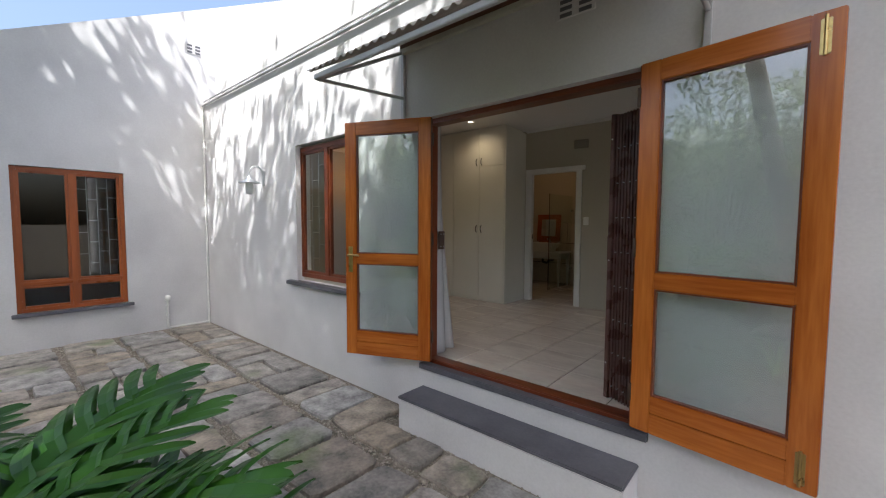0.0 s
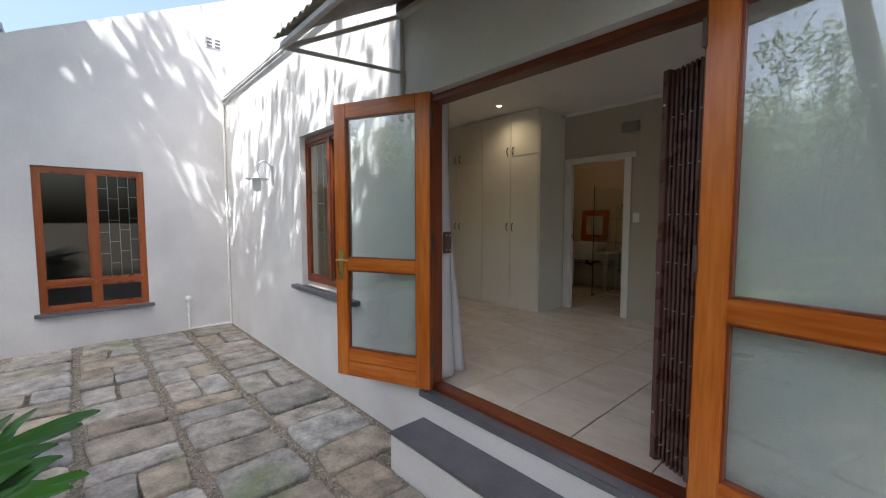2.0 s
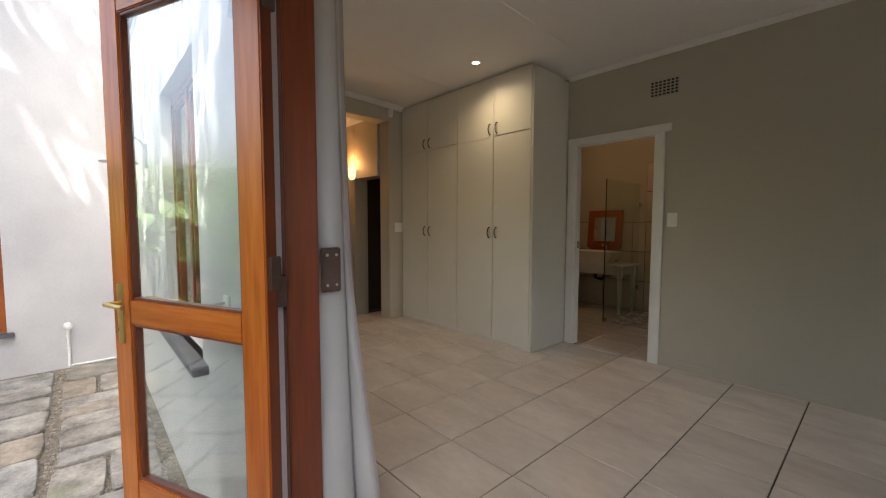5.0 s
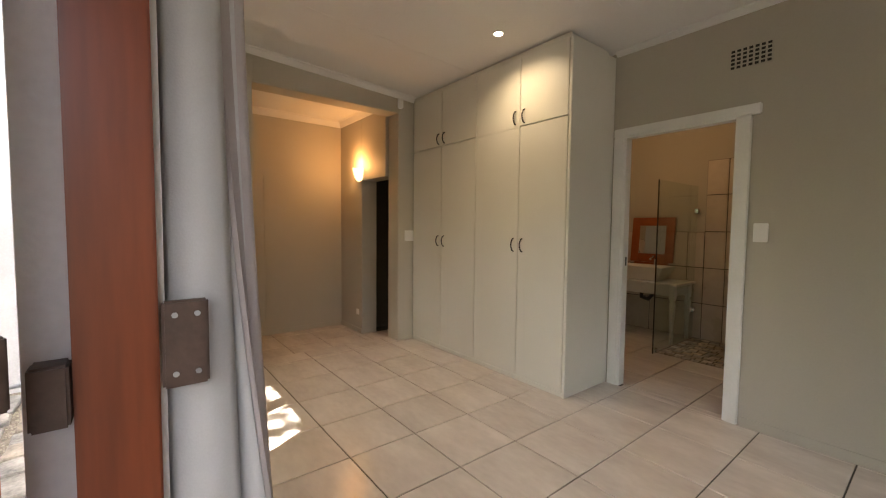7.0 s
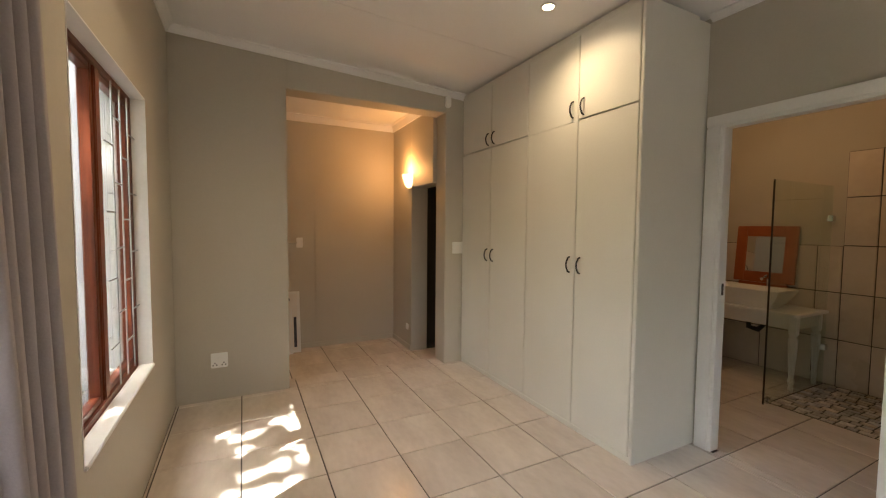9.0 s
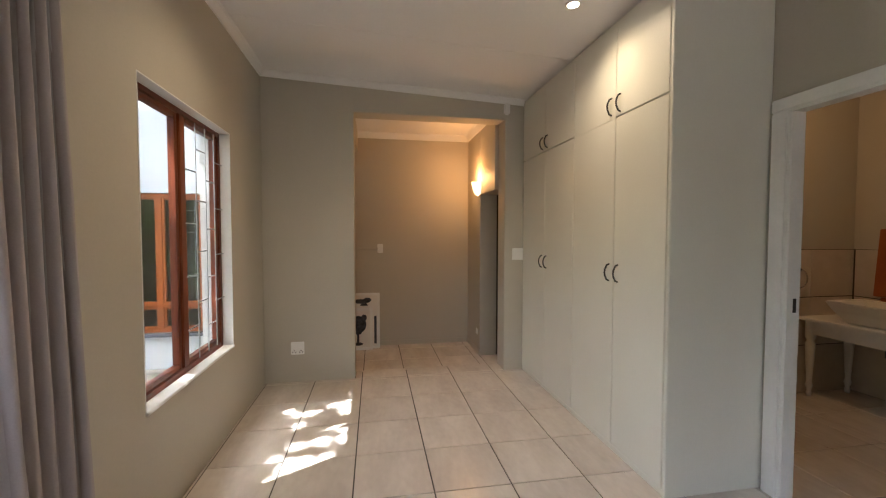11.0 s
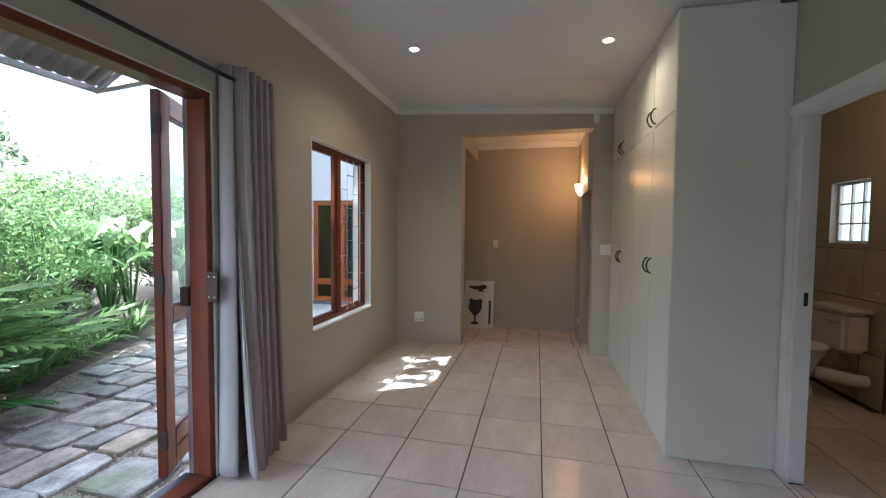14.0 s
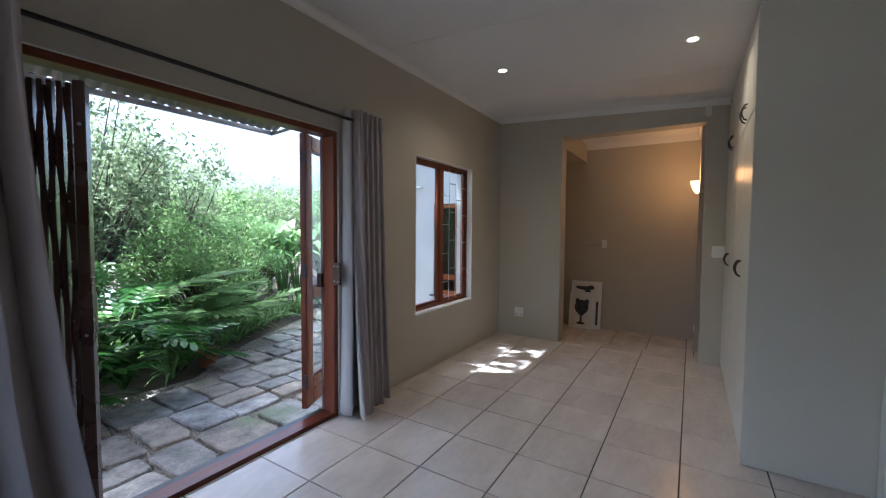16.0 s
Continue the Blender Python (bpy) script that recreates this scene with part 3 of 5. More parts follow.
def timber_window(name, w, z0, z1, transom, m, opaque_bars):
    """A two-light timber window in the local x-z plane, outside at -y."""
    win = empty(name)
    win.matrix_world = m
    d = 0.06
    boxes("frame", [((0, 0, z0), (0.05, d, z1)), ((w - 0.05, 0, z0), (w, d, z1))], WINWOOD_V if transom else REDWOOD_V, 0.004, win)
    boxes("frame", [((0.05, 0, z1 - 0.05), (w - 0.05, d, z1)), ((0.05, 0, z0), (w - 0.05, d, z0 + 0.05))], WINWOOD_H if transom else REDWOOD_H, 0.004, win)
    boxes("mullion", [((w / 2 - 0.03, 0, z0 + 0.05), (w / 2 + 0.03, d, z1 - 0.05))], WINWOOD_V if transom else REDWOOD_V, 0.004, win)
    spans = [(0.05, w / 2 - 0.03), (w / 2 + 0.03, w - 0.05)]
    cuts = [(z0 + 0.05, z1 - 0.05)]
    if transom:
        boxes("transom", [((0.05, 0.002, transom - 0.025), (w - 0.05, d, transom + 0.025))], WINWOOD_H, 0.004, win)
        cuts = [(z0 + 0.05, transom - 0.025), (transom + 0.025, z1 - 0.05)]
    for i, (a, b) in enumerate(spans):
        for c, e in cuts:
            boxes("sash", [((a, 0.012, c), (a + 0.028, 0.05, e)), ((b - 0.028, 0.012, c), (b, 0.05, e)), ((a + 0.028, 0.012, c), (b - 0.028, 0.05, c + 0.028)), ((a + 0.028, 0.012, e - 0.028), (b - 0.028, 0.05, e))], WINWOOD_V if transom else REDWOOD_V, 0.003, win)
            g = boxes("pane", [((a + 0.024, 0.028, c + 0.024), (b - 0.024, 0.032, e - 0.024))], GLASS, 0, win)
            g.visible_shadow = False
    return win


w1 = struct(timber_window("window_1", WX1 - WX0 + 0.04, WZ0 - 0.01, WZ1 + 0.02, 0, Matrix.Translation((WX0 - 0.02, 2.66, 0)), True), "red hardwood window with steel burglar bars")
bars("bar", 0.03, 0.57, WZ0 + 0.05, WZ1 - 0.04, w1, GALV, 0.075)
struct(boxes("sill_outside", [((WX0 - 0.12, OY - 0.07, WZ0 - 0.095), (WX1 + 0.12, OY + 0.04, WZ0 - 0.05))], GREYSTEP, 0.006), "grey painted window sill outside")
struct(boxes("sill_inside", [((WX0, 2.722, WZ0 - 0.004), (WX1, IY + 0.012, WZ0 + 0.012))], WHITE, 0.004), "white painted window sill inside")
struct(boxes("trim", [((WX0 - 0.002, 2.722, WZ0), (WX0 + 0.004, IY + 0.002, WZ1)), ((WX1 - 0.004, 2.722, WZ0), (WX1 + 0.002, IY + 0.002, WZ1)), ((WX0, 2.722, WZ1 - 0.004), (WX1, IY + 0.002, WZ1 + 0.002))], WHITE), "pale painted reveal round the window")
w2 = struct(timber_window("window_2", 1.095, 0.485, 2.305, 0.84, Matrix.Translation((GX - 0.03, 0.45, 0)) @ pose(0, 0, 0, 0, 0, 90), True), "orange-brown timber window with a low transom")
bars("bar", 0.60, 1.04, 0.90, 2.24, w2, STEEL, 0.11)
struct(boxes("sill_outside", [((GX - 0.02, 0.40, 0.44), (GX + 0.07, 1.60, 0.484))], GREYSTEP, 0.006), "grey painted sill under the gable window")

struct(timber_window("window_4", 2.3, 0.8, 2.65, 0, Matrix.Translation((2.53, 3.05, 0)) @ pose(0, 0, 0, 0, 0, 90), True), "wide red hardwood window at the near end")

# ---- things outside on the walls ----
canopy = tagged(empty("canopy", (-0.98, 2.6, 3.1)), "corrugated metal canopy on grey steel brackets over the doors", "canopy")
sv, sf = [], []
N, X0, X1 = 200, -1.13, 1.16
for j, (y, z) in enumerate(((-0.88, -0.445), (-0.45, -0.19), (-0.0, 0.06))):
    for i in range(N + 1):
        x = X0 + (X1 - X0) * i / N
        sv.append((x, y, z + 0.011 * math.sin(2 * math.pi * x / 0.076)))
for j in range(2):
    for i in range(N):
        a = j * (N + 1) + i
        sf.append((a, a + 1, a + N + 2, a + N + 1))
sheet = under(mesh_object("sheet", sv, sf, ROOFMETAL, True), canopy)
mod = sheet.modifiers.new("thickness", "SOLIDIFY")
mod.thickness = 0.002
boxes("purlin", [((X0 + 0.03, -0.85, -0.495), (X1 - 0.03, -0.82, -0.46))], STEEL, 0.004, canopy)
boxes("batten", [((X0 + 0.03, -0.045, -0.03), (X1 - 0.03, 0.0, 0.025))], BATTEN, 0.004, canopy)
boxes("batten", [((X0 + 0.03, -0.05, -0.075), (X1 - 0.03, -0.005, -0.035))], PURLIN, 0.004, canopy)
for x in (-1.08, 1.08):
    boxes("bracket", [((x - 0.016, -0.032, -0.76), (x + 0.016, 0, -0.03))], STEEL, 0.003, canopy)
    tube("bracket", [(x, -0.015, -0.05), (x, -0.83, -0.49)], 0.015, STEEL, canopy)
    tube("bracket", [(x, -0.015, -0.43), (x, -0.83, -0.49)], 0.013, STEEL, canopy)

gutter = struct(tube("gutter_pipe", [(-6.64, 2.575, 3.46), (-5, 2.575, 3.47), (4.0, 2.575, 3.48)], 0.017, STEEL), "grey conduit running along the white wall")
struct(tube("gutter_pipe", [(-6.6, 2.585, 3.52), (4.0, 2.585, 3.54)], 0.011, STEEL), "thin grey conduit along the white wall")
struct(tube("corner_pipe", [(-6.635, 2.575, 0.0), (-6.635, 2.575, 3.46)], 0.014, PLASTIC), "thin white conduit in the wall corner")
for z in (0.5, 1.05, 1.6, 2.2, 2.8):
    struct(boxes("trim", [((-6.66, 2.56, z), (-6.618, 2.6, z + 0.018))], PLASTIC, 0.003), "white conduit clip in the corner")
tap = tagged(empty("standpipe", (GX, 2.01, 0)), "white plastic standpipe with a round cap on the wall", "pipe")
tube("pipe", [(0.025, 0, 0.03), (0.025, 0, 0.46)], 0.014, PLASTIC, tap)
lathe("cap", [(0.0, 0.53), (0.03, 0.52), (0.04, 0.49), (0.036, 0.455), (0.015, 0.44)], PLASTIC, (0.04, 0, 0), parent=tap)
tube("pipe", [(0.025, 0, 0.03), (0.025, 0.57, 0.03)], 0.012, PLASTIC, tap)
for z in (0.22, 0.36):
    boxes("clip", [((0, -0.02, z), (0.03, 0.02, z + 0.02))], PLASTIC, 0.003, tap)

wl = tagged(empty("wall_lantern", (-4.66, 2.6, 2.2)), "galvanised gooseneck wall lantern with a frosted glass jar", "wall lamp")
boxes("plate", [((-0.028, -0.02, -0.11), (0.028, 0, 0.09))], GALV, 0.006, wl)
tube("arm", [(0, -0.02, 0.02)] + [(0, -0.10 + 0.085 * math.cos(a), 0.03 + 0.085 * math.sin(a) * 1.2) for a in [math.pi * k / 12 for k in range(13)]] + [(0, -0.185, -0.01)], 0.010, GALV, wl)
lathe("shade", [(0.02, 0.02), (0.032, -0.005), (0.05, -0.025), (0.125, -0.055), (0.128, -0.062), (0.05, -0.045)], GALV, (0, -0.185, -0.02), parent=wl)
lathe("jar", [(0.045, -0.06), (0.05, -0.10), (0.048, -0.16), (0.036, -0.20), (0.0, -0.205)], FROSTJAR, (0, -0.185, -0.02), parent=wl)

sp = tagged(empty("spot_fitting", (GX, 0.14, 2.66)), "small white twin security fitting on the gable wall", "light fitting")
boxes("base", [((0, -0.05, -0.02), (0.03, 0.05, 0.02))], PLASTIC, 0.005, sp)
tube("head", [(0.03, -0.035, 0), (0.09, -0.045, -0.005)], 0.02, PLASTIC, sp)
tube("head", [(0.03, 0.035, 0), (0.09, 0.045, -0.005)], 0.02, PLASTIC, sp)


def louvre_vent(name, m, w, h, rows, cols, mat, dark):
    v = empty(name)
    v.matrix_world = m
    boxes("plate", [((-w / 2, -0.004, -h / 2), (w / 2, 0.004, h / 2))], mat, 0.002, v)
    for r in range(rows):
        for c in range(cols):
            cw, ch = w / cols, h / rows
            cx, cz = -w / 2 + cw * (c + 0.5), -h / 2 + ch * (r + 0.5)
            boxes("slot", [((cx - cw * 0.32, -0.007, cz - ch * 0.30), (cx + cw * 0.32, -0.0035, cz + ch * 0.30))], dark, 0.001, v)
    return v


tagged(louvre_vent("air_vent", Matrix.Translation((-0.58, 2.597, 2.95)), 0.24, 0.16, 4, 2, PLASTER, GREYSTEP), "plaster air vent in the white wall", "vent")
tagged(louvre_vent("air_vent", Matrix.Translation((GX + 0.003, 2.48, 4.3)) @ pose(0, 0, 0, 0, 0, 90), 0.22, 0.15, 3, 2, PLASTER, GREYSTEP), "plaster air vent high on the gable wall", "vent")
tagged(louvre_vent("air_vent", Matrix.Translation((-1.805, BY - 0.004, 2.75)), 0.215, 0.125, 5, 7, TAUPE, BLACK), "painted perforated air brick in the taupe wall", "vent")
cable = tagged(tube("loose_cable", [(0.02, 2.595, 3.10), (-0.02, 2.58, 3.0), (0.03, 2.56, 2.93), (-0.01, 2.55, 2.85), (0.06, 2.55, 2.78), (0.10, 2.55, 2.76)], 0.006, PLASTIC), "loose white cable hanging from the wall", "cable")

# ---- built-in cupboards ----
CX0, CX1, CY = -4.651, -2.674, 5.188
cup = tagged(empty("built_in_cupboard", (CX1, CY, FZ)), "cream painted built-in cupboard from floor to ceiling", "cupboard")
CW = CX1 - CX0
H1 = ceil_z(CY) - FZ
boxes("body", [((-CW, 0.022, 0.0), (-0.024, 0.50, H1 - 0.02)), ((-CW, 0.008, H1 - 0.05), (-0.024, 0.022, H1 - 0.012))], CUPB, 0.002, cup)
boxes("end_panel", [((-0.022, -0.002, 0.0), (0.0, BY - CY - 0.001, H1 - 0.06))], CUPB, 0.003, cup)
boxes("plinth", [((-CW, 0.006, 0.0), (-0.024, 0.022, 0.035))], CUPB, 0.002, cup)
xs = [-CW + 0.004, -CW + 0.502, -CW + 1.0, -CW + 1.507, -0.026]
for i in range(4):
    for z0, z1, hz in ((0.04, 2.03, 1.10), (2.04, H1 - 0.052, 2.11)):
        drop = -0.012 if (i == 2 and z0 > 1) else 0
        d = boxes("door", [((xs[i] + 0.0025, 0.0, z0 + drop), (xs[i + 1] - 0.0025, 0.019, z1))], CUPB, 0.003, cup)
        hx = xs[i + 1] - 0.045 if i % 2 == 0 else xs[i] + 0.045
        tube("handle", [(hx, 0.0, hz - 0.052), (hx, -0.016, hz - 0.045), (hx, -0.028, hz - 0.02), (hx, -0.031, hz), (hx, -0.028, hz + 0.02), (hx, -0.016, hz + 0.045), (hx, 0.0, hz + 0.052)], 0.0055, BLACK, d)


# ---- fittings in the room ----
def switch_plate(name, m, w, h, rockers, label, category):
    s = empty(name)
    s.matrix_world = m
    boxes("plate", [((-w / 2, -0.010, -h / 2), (w / 2, 0, h / 2))], PLASTIC, 0.004, s)
    for i in range(rockers):
        cx = (i - (rockers - 1) / 2) * 0.03
        boxes("rocker", [((cx - 0.009, -0.014, -0.016), (cx + 0.009, -0.009, 0.016))], PLASTIC, 0.002, s)
    return tagged(s, label, category)


switch_plate("light_switch", Matrix.Translation((-1.712, BY, 1.673)), 0.075, 0.115, 2, "white light switch beside the bathroom doorway", "switch")
switch_plate("light_switch", Matrix.Translation((EX, 5.14, 1.59)) @ pose(0, 0, 0, 0, 0, 90), 0.115, 0.115, 2, "white light switch beside the cupboards", "switch")
switch_plate("light_switch", Matrix.Translation((HX, 3.83, 1.60)) @ pose(0, 0, 0, 0, 0, 90), 0.07, 0.115, 1, "white light switch in the hall", "switch")
so = switch_plate("wall_socket", Matrix.Translation((EX, 3.072, 0.757)) @ pose(0, 0, 0, 0, 0, 90), 0.115, 0.115, 2, "white double wall socket low on the wall", "socket")
for a, b in ((-0.03, -0.02), (-0.042, -0.035), (-0.018, -0.035), (0.03, -0.02), (0.042, -0.035), (0.018, -0.035)):
    boxes("pin_hole", [((a - 0.004, -0.0115, b - 0.005), (a + 0.004, -0.0095, b + 0.005))], BLACK, 0, so)
switch_plate("wall_socket", Matrix.Translation((-5.55, 4.97, 0.62)), 0.07, 0.07, 1, "small white socket low in the hall", "socket")
sn = boxes("alarm_sensor", [((EX, 4.985, 2.925), (EX + 0.05, 5.04, 3.03))], PLASTIC, 0.012)
tagged(sn, "white alarm sensor at the opening corner", "sensor")
struct(tube("conduit", [(HX + 0.012, 3.56, 1.60), (HX + 0.012, 3.80, 1.60)], 0.009, TAUPE), "thin painted conduit on the hall wall")
struct(boxes("blocked_doorway", [((HX, 4.00, HZ + 0.06), (HX + 0.006, 4.94, 2.28))], TAUPE, 0.002), "flush panel closing an old doorway")
for lx, ly in ((-3.10, 3.485), (-3.09, 4.875)):
    dl = tagged(empty("downlight", (lx, ly, ceil_z(ly))), "small lit recessed downlight in the white ceiling", "downlight", "ceiling downlights")
    lathe("rim", [(0.030, -0.002), (0.044, -0.006), (0.046, -0.002), (0.046, 0.004)], WHITE, parent=dl)
    lathe("lens", [(0.0, -0.004), (0.031, -0.004)], BULB, parent=dl)
sc = tagged(empty("wall_sconce", (-5.48, 4.97, 2.34)), "lit half-bowl glass wall light glowing warm", "wall lamp")
bv, bf = [], []
prof = [(0.012, -0.11), (0.04, -0.10), (0.065, -0.06), (0.082, 0.0), (0.09, 0.045)]
K = 14
for r, z in prof:
    for k in range(K + 1):
        a = math.pi + math.pi * k / K
        bv.append((r * math.cos(a), r * math.sin(a) * 1.05, z))
for i in range(len(prof) - 1):
    for k in range(K):
        a = i * (K + 1) + k
        bf.append((a, a + 1, a + K + 2, a + K + 1))
under(mesh_object("bowl", bv, bf, ALABASTER, True), sc)
boxes("backplate", [((-0.04, -0.012, -0.12), (0.04, 0, 0.02))], BRASS, 0.004, sc)


# ---- curtains ----
def curtain(name, x0, x1, xb0, xb1, ztop, zbot, y, folds, lining_side, label):
    """A hanging eyelet curtain; x0..x1 at the top, xb0..xb1 at the hem."""
    c = empty(name, ((x0 + x1) / 2, y, zbot))
    ox, oz = (x0 + x1) / 2, zbot
    NU, NV = folds * 16, 26
    for part, dy, mat, lo, hi in (("cloth", 0.0, CURTAIN, 0.0, 1.0), ("lining", -0.012, LINING, 0.0, 1.0)):
        v, f = [], []
        for j in range(NV + 1):
            q = j / NV
            e = q * q
            for i in range(NU + 1):
                p = i / NU
                a, b = x0 + (xb0 - x0) * e, x1 + (xb1 - x1) * e
                amp = 0.04 + 0.02 * q + 0.02 * math.sin(3 * p + 1.5) * q
                ph = 2 * math.pi * folds * p + 0.7 * math.sin(2.1 * q + 5 * p)
                x = a + (b - a) * p + 0.012 * math.sin(ph * 2 + q)
                yy = amp * math.sin(ph) + dy + (0.03 + (0.12 if lining_side > 0 else 0.08) * q * q) * (p if lining_side > 0 else 1 - p) ** 2
                v.append((x - ox, yy, ztop + (zbot - ztop) * q - oz + 0.012 * math.sin(ph * 0.5) * q))
        for j in range(NV):
            for i in range(NU):
                a = j * (NU + 1) + i
                f.append((a, a + 1, a + NU + 2, a + NU + 1))
        under(mesh_object(part, v, f, mat, True), c).modifiers.new("thickness", "SOLIDIFY").thickness = 0.004
    if lining_side < 0:
        return tagged(c, label, "curtain", "curtains at the doors")
    # white lining folded round the leading edge
    s = x1 if lining_side > 0 else x0
    sb = xb1 if lining_side > 0 else xb0
    v, f = [], []
    for j in range(NV + 1):
        q = j / NV
        x = s + (sb - s) * q * q
        for i in range(9):
            p = i / 8
            v.append((x - ox + lining_side * (0.002 + 0.028 * math.sin(math.pi * p * 0.9)), -0.085 + (0.09 + 0.04 * q) * p, ztop + (zbot - ztop) * q - oz))
    for j in range(NV):
        for i in range(8):
            a = j * 9 + i
            f.append((a, a + 1, a + 10, a + 9))
    under(mesh_object("lining_edge", v, f, LINING, True), c).modifiers.new("thickness", "SOLIDIFY").thickness = 0.004
    return tagged(c, label, "curtain", "curtains at the doors")


curtain("curtain", -2.20, -1.92, -2.24, -1.88, 2.62, 0.475, 2.875, 5, 1, "mauve-grey curtain with white lining, drawn aside")
curtain("curtain", -0.27, 0.36, -0.44, 0.42, 2.62, 0.475, 2.99, 6, -1, "mauve-grey curtain with white lining, drawn aside")
rod = tagged(empty("curtain_rod", (-0.9, 2.875, 2.55)), "thin black metal curtain rod above the doors", "curtain rod")
tube("pole", [(-1.32, 0, 0), (1.30, 0, 0)], 0.011, BLACK, rod)
for x in (-1.32, 1.30):
    lathe("finial", [(0.0, -0.022), (0.016, -0.016), (0.022, 0.0), (0.016, 0.016), (0.0, 0.022)], BLACK, (x, 0, 0), 16, rod)
for x in (-1.29, 1.27):
    tube("bracket", [(x, 0, 0), (x, -0.085, 0)], 0.007, BLACK, rod)


# ---- pictures leaning in the hall ----
def disc(cx, cz, rx, rz, k=20):
    return [(cx + rx * math.cos(2 * math.pi * i / k), cz + rz * math.sin(2 * math.pi * i / k)) for i in range(k)]


def leaning_picture(y0, y1, h, x, lean, shapes, label):
    p = empty("framed_picture", (x, (y0 + y1) / 2, HZ))
    p.rotation_euler = (radians(lean), 0, radians(90))
    w = (y1 - y0) / 2
    boxes("frame", [((-w, 0, 0), (-w + 0.03, 0.022, h)), ((w - 0.03, 0, 0), (w, 0.022, h)), ((-w + 0.03, 0, 0), (w - 0.03, 0.022, 0.03)), ((-w + 0.03, 0, h - 0.03), (w - 0.03, 0.022, h))], WHITE, 0.003, p)
    boxes("print", [((-w + 0.03, 0.010, 0.03), (w - 0.03, 0.016, h - 0.03))], PAPER, 0, p)
    v, f = [], []
    for s in shapes:
        b = len(v)
        v += [(a, 0.0085, c) for a, c in s]
        f.append(tuple(range(b, b + len(s))))
    under(mesh_object("drawing", v, f, INK), p)
    return tagged(p, label, "picture")


leaning_picture(3.39, 3.82, 0.69, -5.92, -9, [disc(-0.02, 0.585, 0.12, 0.028), disc(0.06, 0.60, 0.05, 0.03), disc(-0.11, 0.595, 0.05, 0.018), [(-0.03, 0.53), (0.07, 0.53), (0.05, 0.56), (-0.01, 0.56)], [(0.145, 0.06), (0.175, 0.06), (0.175, 0.40), (0.145, 0.40)]], "white framed print of a dark urn lid leaning on the wall")
leaning_picture(3.38, 3.73, 0.51, -5.87, -10, [disc(0.0, 0.31, 0.10, 0.105), disc(-0.06, 0.40, 0.03, 0.035), disc(0.07, 0.39, 0.035, 0.04), [(-0.035, 0.19), (0.035, 0.19), (0.05, 0.24), (-0.05, 0.24)], [(-0.015, 0.09), (0.015, 0.09), (0.012, 0.2), (-0.012, 0.2)], disc(0.0, 0.075, 0.06, 0.02)], "white framed print of a dark urn leaning on another")

# ---- bathroom things ----
tb = tagged(empty("vanity_table", (-3.22, 7.50, FZ)), "white painted vanity table with turned legs", "table")
boxes("top", [((-0.47, -0.27, 0.63), (0.47, 0.24, 0.655))], WHITE, 0.005, tb)
boxes("apron", [((-0.42, -0.225, 0.52), (0.42, -0.20, 0.63)), ((-0.42, 0.18, 0.52), (0.42, 0.205, 0.63)), ((-0.425, -0.20, 0.52), (-0.40, 0.18, 0.63)), ((0.40, -0.20, 0.52), (0.425, 0.18, 0.63))], WHITE, 0.003, tb)
for lx in (-0.41, 0.41):
    for ly in (-0.205, 0.19):
        lathe("leg", [(0.0, 0.0), (0.016, 0.0), (0.02, 0.03), (0.014, 0.05), (0.026, 0.09), (0.018, 0.12), (0.022, 0.2), (0.031, 0.36), (0.034, 0.44), (0.022, 0.46), (0.036, 0.49), (0.036, 0.63)], WHITE, (lx, ly, 0), 18, tb)
bs = tagged(empty("wash_basin", (-3.2, 7.42, FZ + 0.655)), "white rectangular porcelain basin on the vanity table", "basin")
bm = bmesh.new()
outer = [[(-0.20, -0.11), (0.20, -0.11), (0.20, 0.11), (-0.20, 0.11)], [(-0.26, -0.16), (0.26, -0.16), (0.26, 0.16), (-0.26, 0.16)], [(-0.30, -0.19), (0.30, -0.19), (0.30, 0.19), (-0.30, 0.19)], [(-0.28, -0.17), (0.28, -0.17), (0.28, 0.17), (-0.28, 0.17)], [(-0.17, -0.09), (0.17, -0.09), (0.17, 0.09), (-0.17, 0.09)]]
rings = [[bm.verts.new((x, y, z)) for x, y in ring] for ring, z in zip(outer, (0.0, 0.09, 0.165, 0.165, 0.03))]
for a, b in zip(rings, rings[1:]):
    for i in range(4):
        bm.faces.new((a[i], a[(i + 1) % 4], b[(i + 1) % 4], b[i]))
bm.faces.new(rings[0][::-1])
bm.faces.new(rings[-1])
bmesh.ops.bevel(bm, geom=bm.edges[:], offset=0.012, segments=2, affect="EDGES", clamp_overlap=True)
me = bpy.data.meshes.new("bowl")
bm.to_mesh(me)
bm.free()
me.materials.append(PORCELAIN)
under(new("bowl", me), bs)
tp = tagged(empty("basin_tap", (-3.16, 7.64, FZ + 0.655)), "chrome basin tap behind the basin", "tap")
tube("spout", [(0, 0, 0), (0, 0, 0.22), (0, -0.03, 0.25), (0, -0.12, 0.235)], 0.014, CHROME, tp)
boxes("lever", [((-0.012, -0.05, 0.255), (0.012, 0.03, 0.27))], CHROME, 0.004, tp)
mr = empty("framed_mirror", (-3.24, 7.70, FZ + 0.70))
mr.rotation_euler = (radians(-5), 0, 0)
boxes("frame", [((-0.25, -0.015, 0.14), (-0.155, 0.015, 0.68)), ((0.155, -0.015, 0.14), (0.25, 0.015, 0.68)), ((-0.155, -0.015, 0.58), (0.155, 0.015, 0.68)), ((-0.155, -0.015, 0.14), (0.155, 0.015, 0.24))], ORANGEWOOD, 0.006, mr)
boxes("foot", [((-0.2, -0.012, -0.045), (0.2, 0.012, 0.138))], ORANGEWOOD, 0.004, mr)
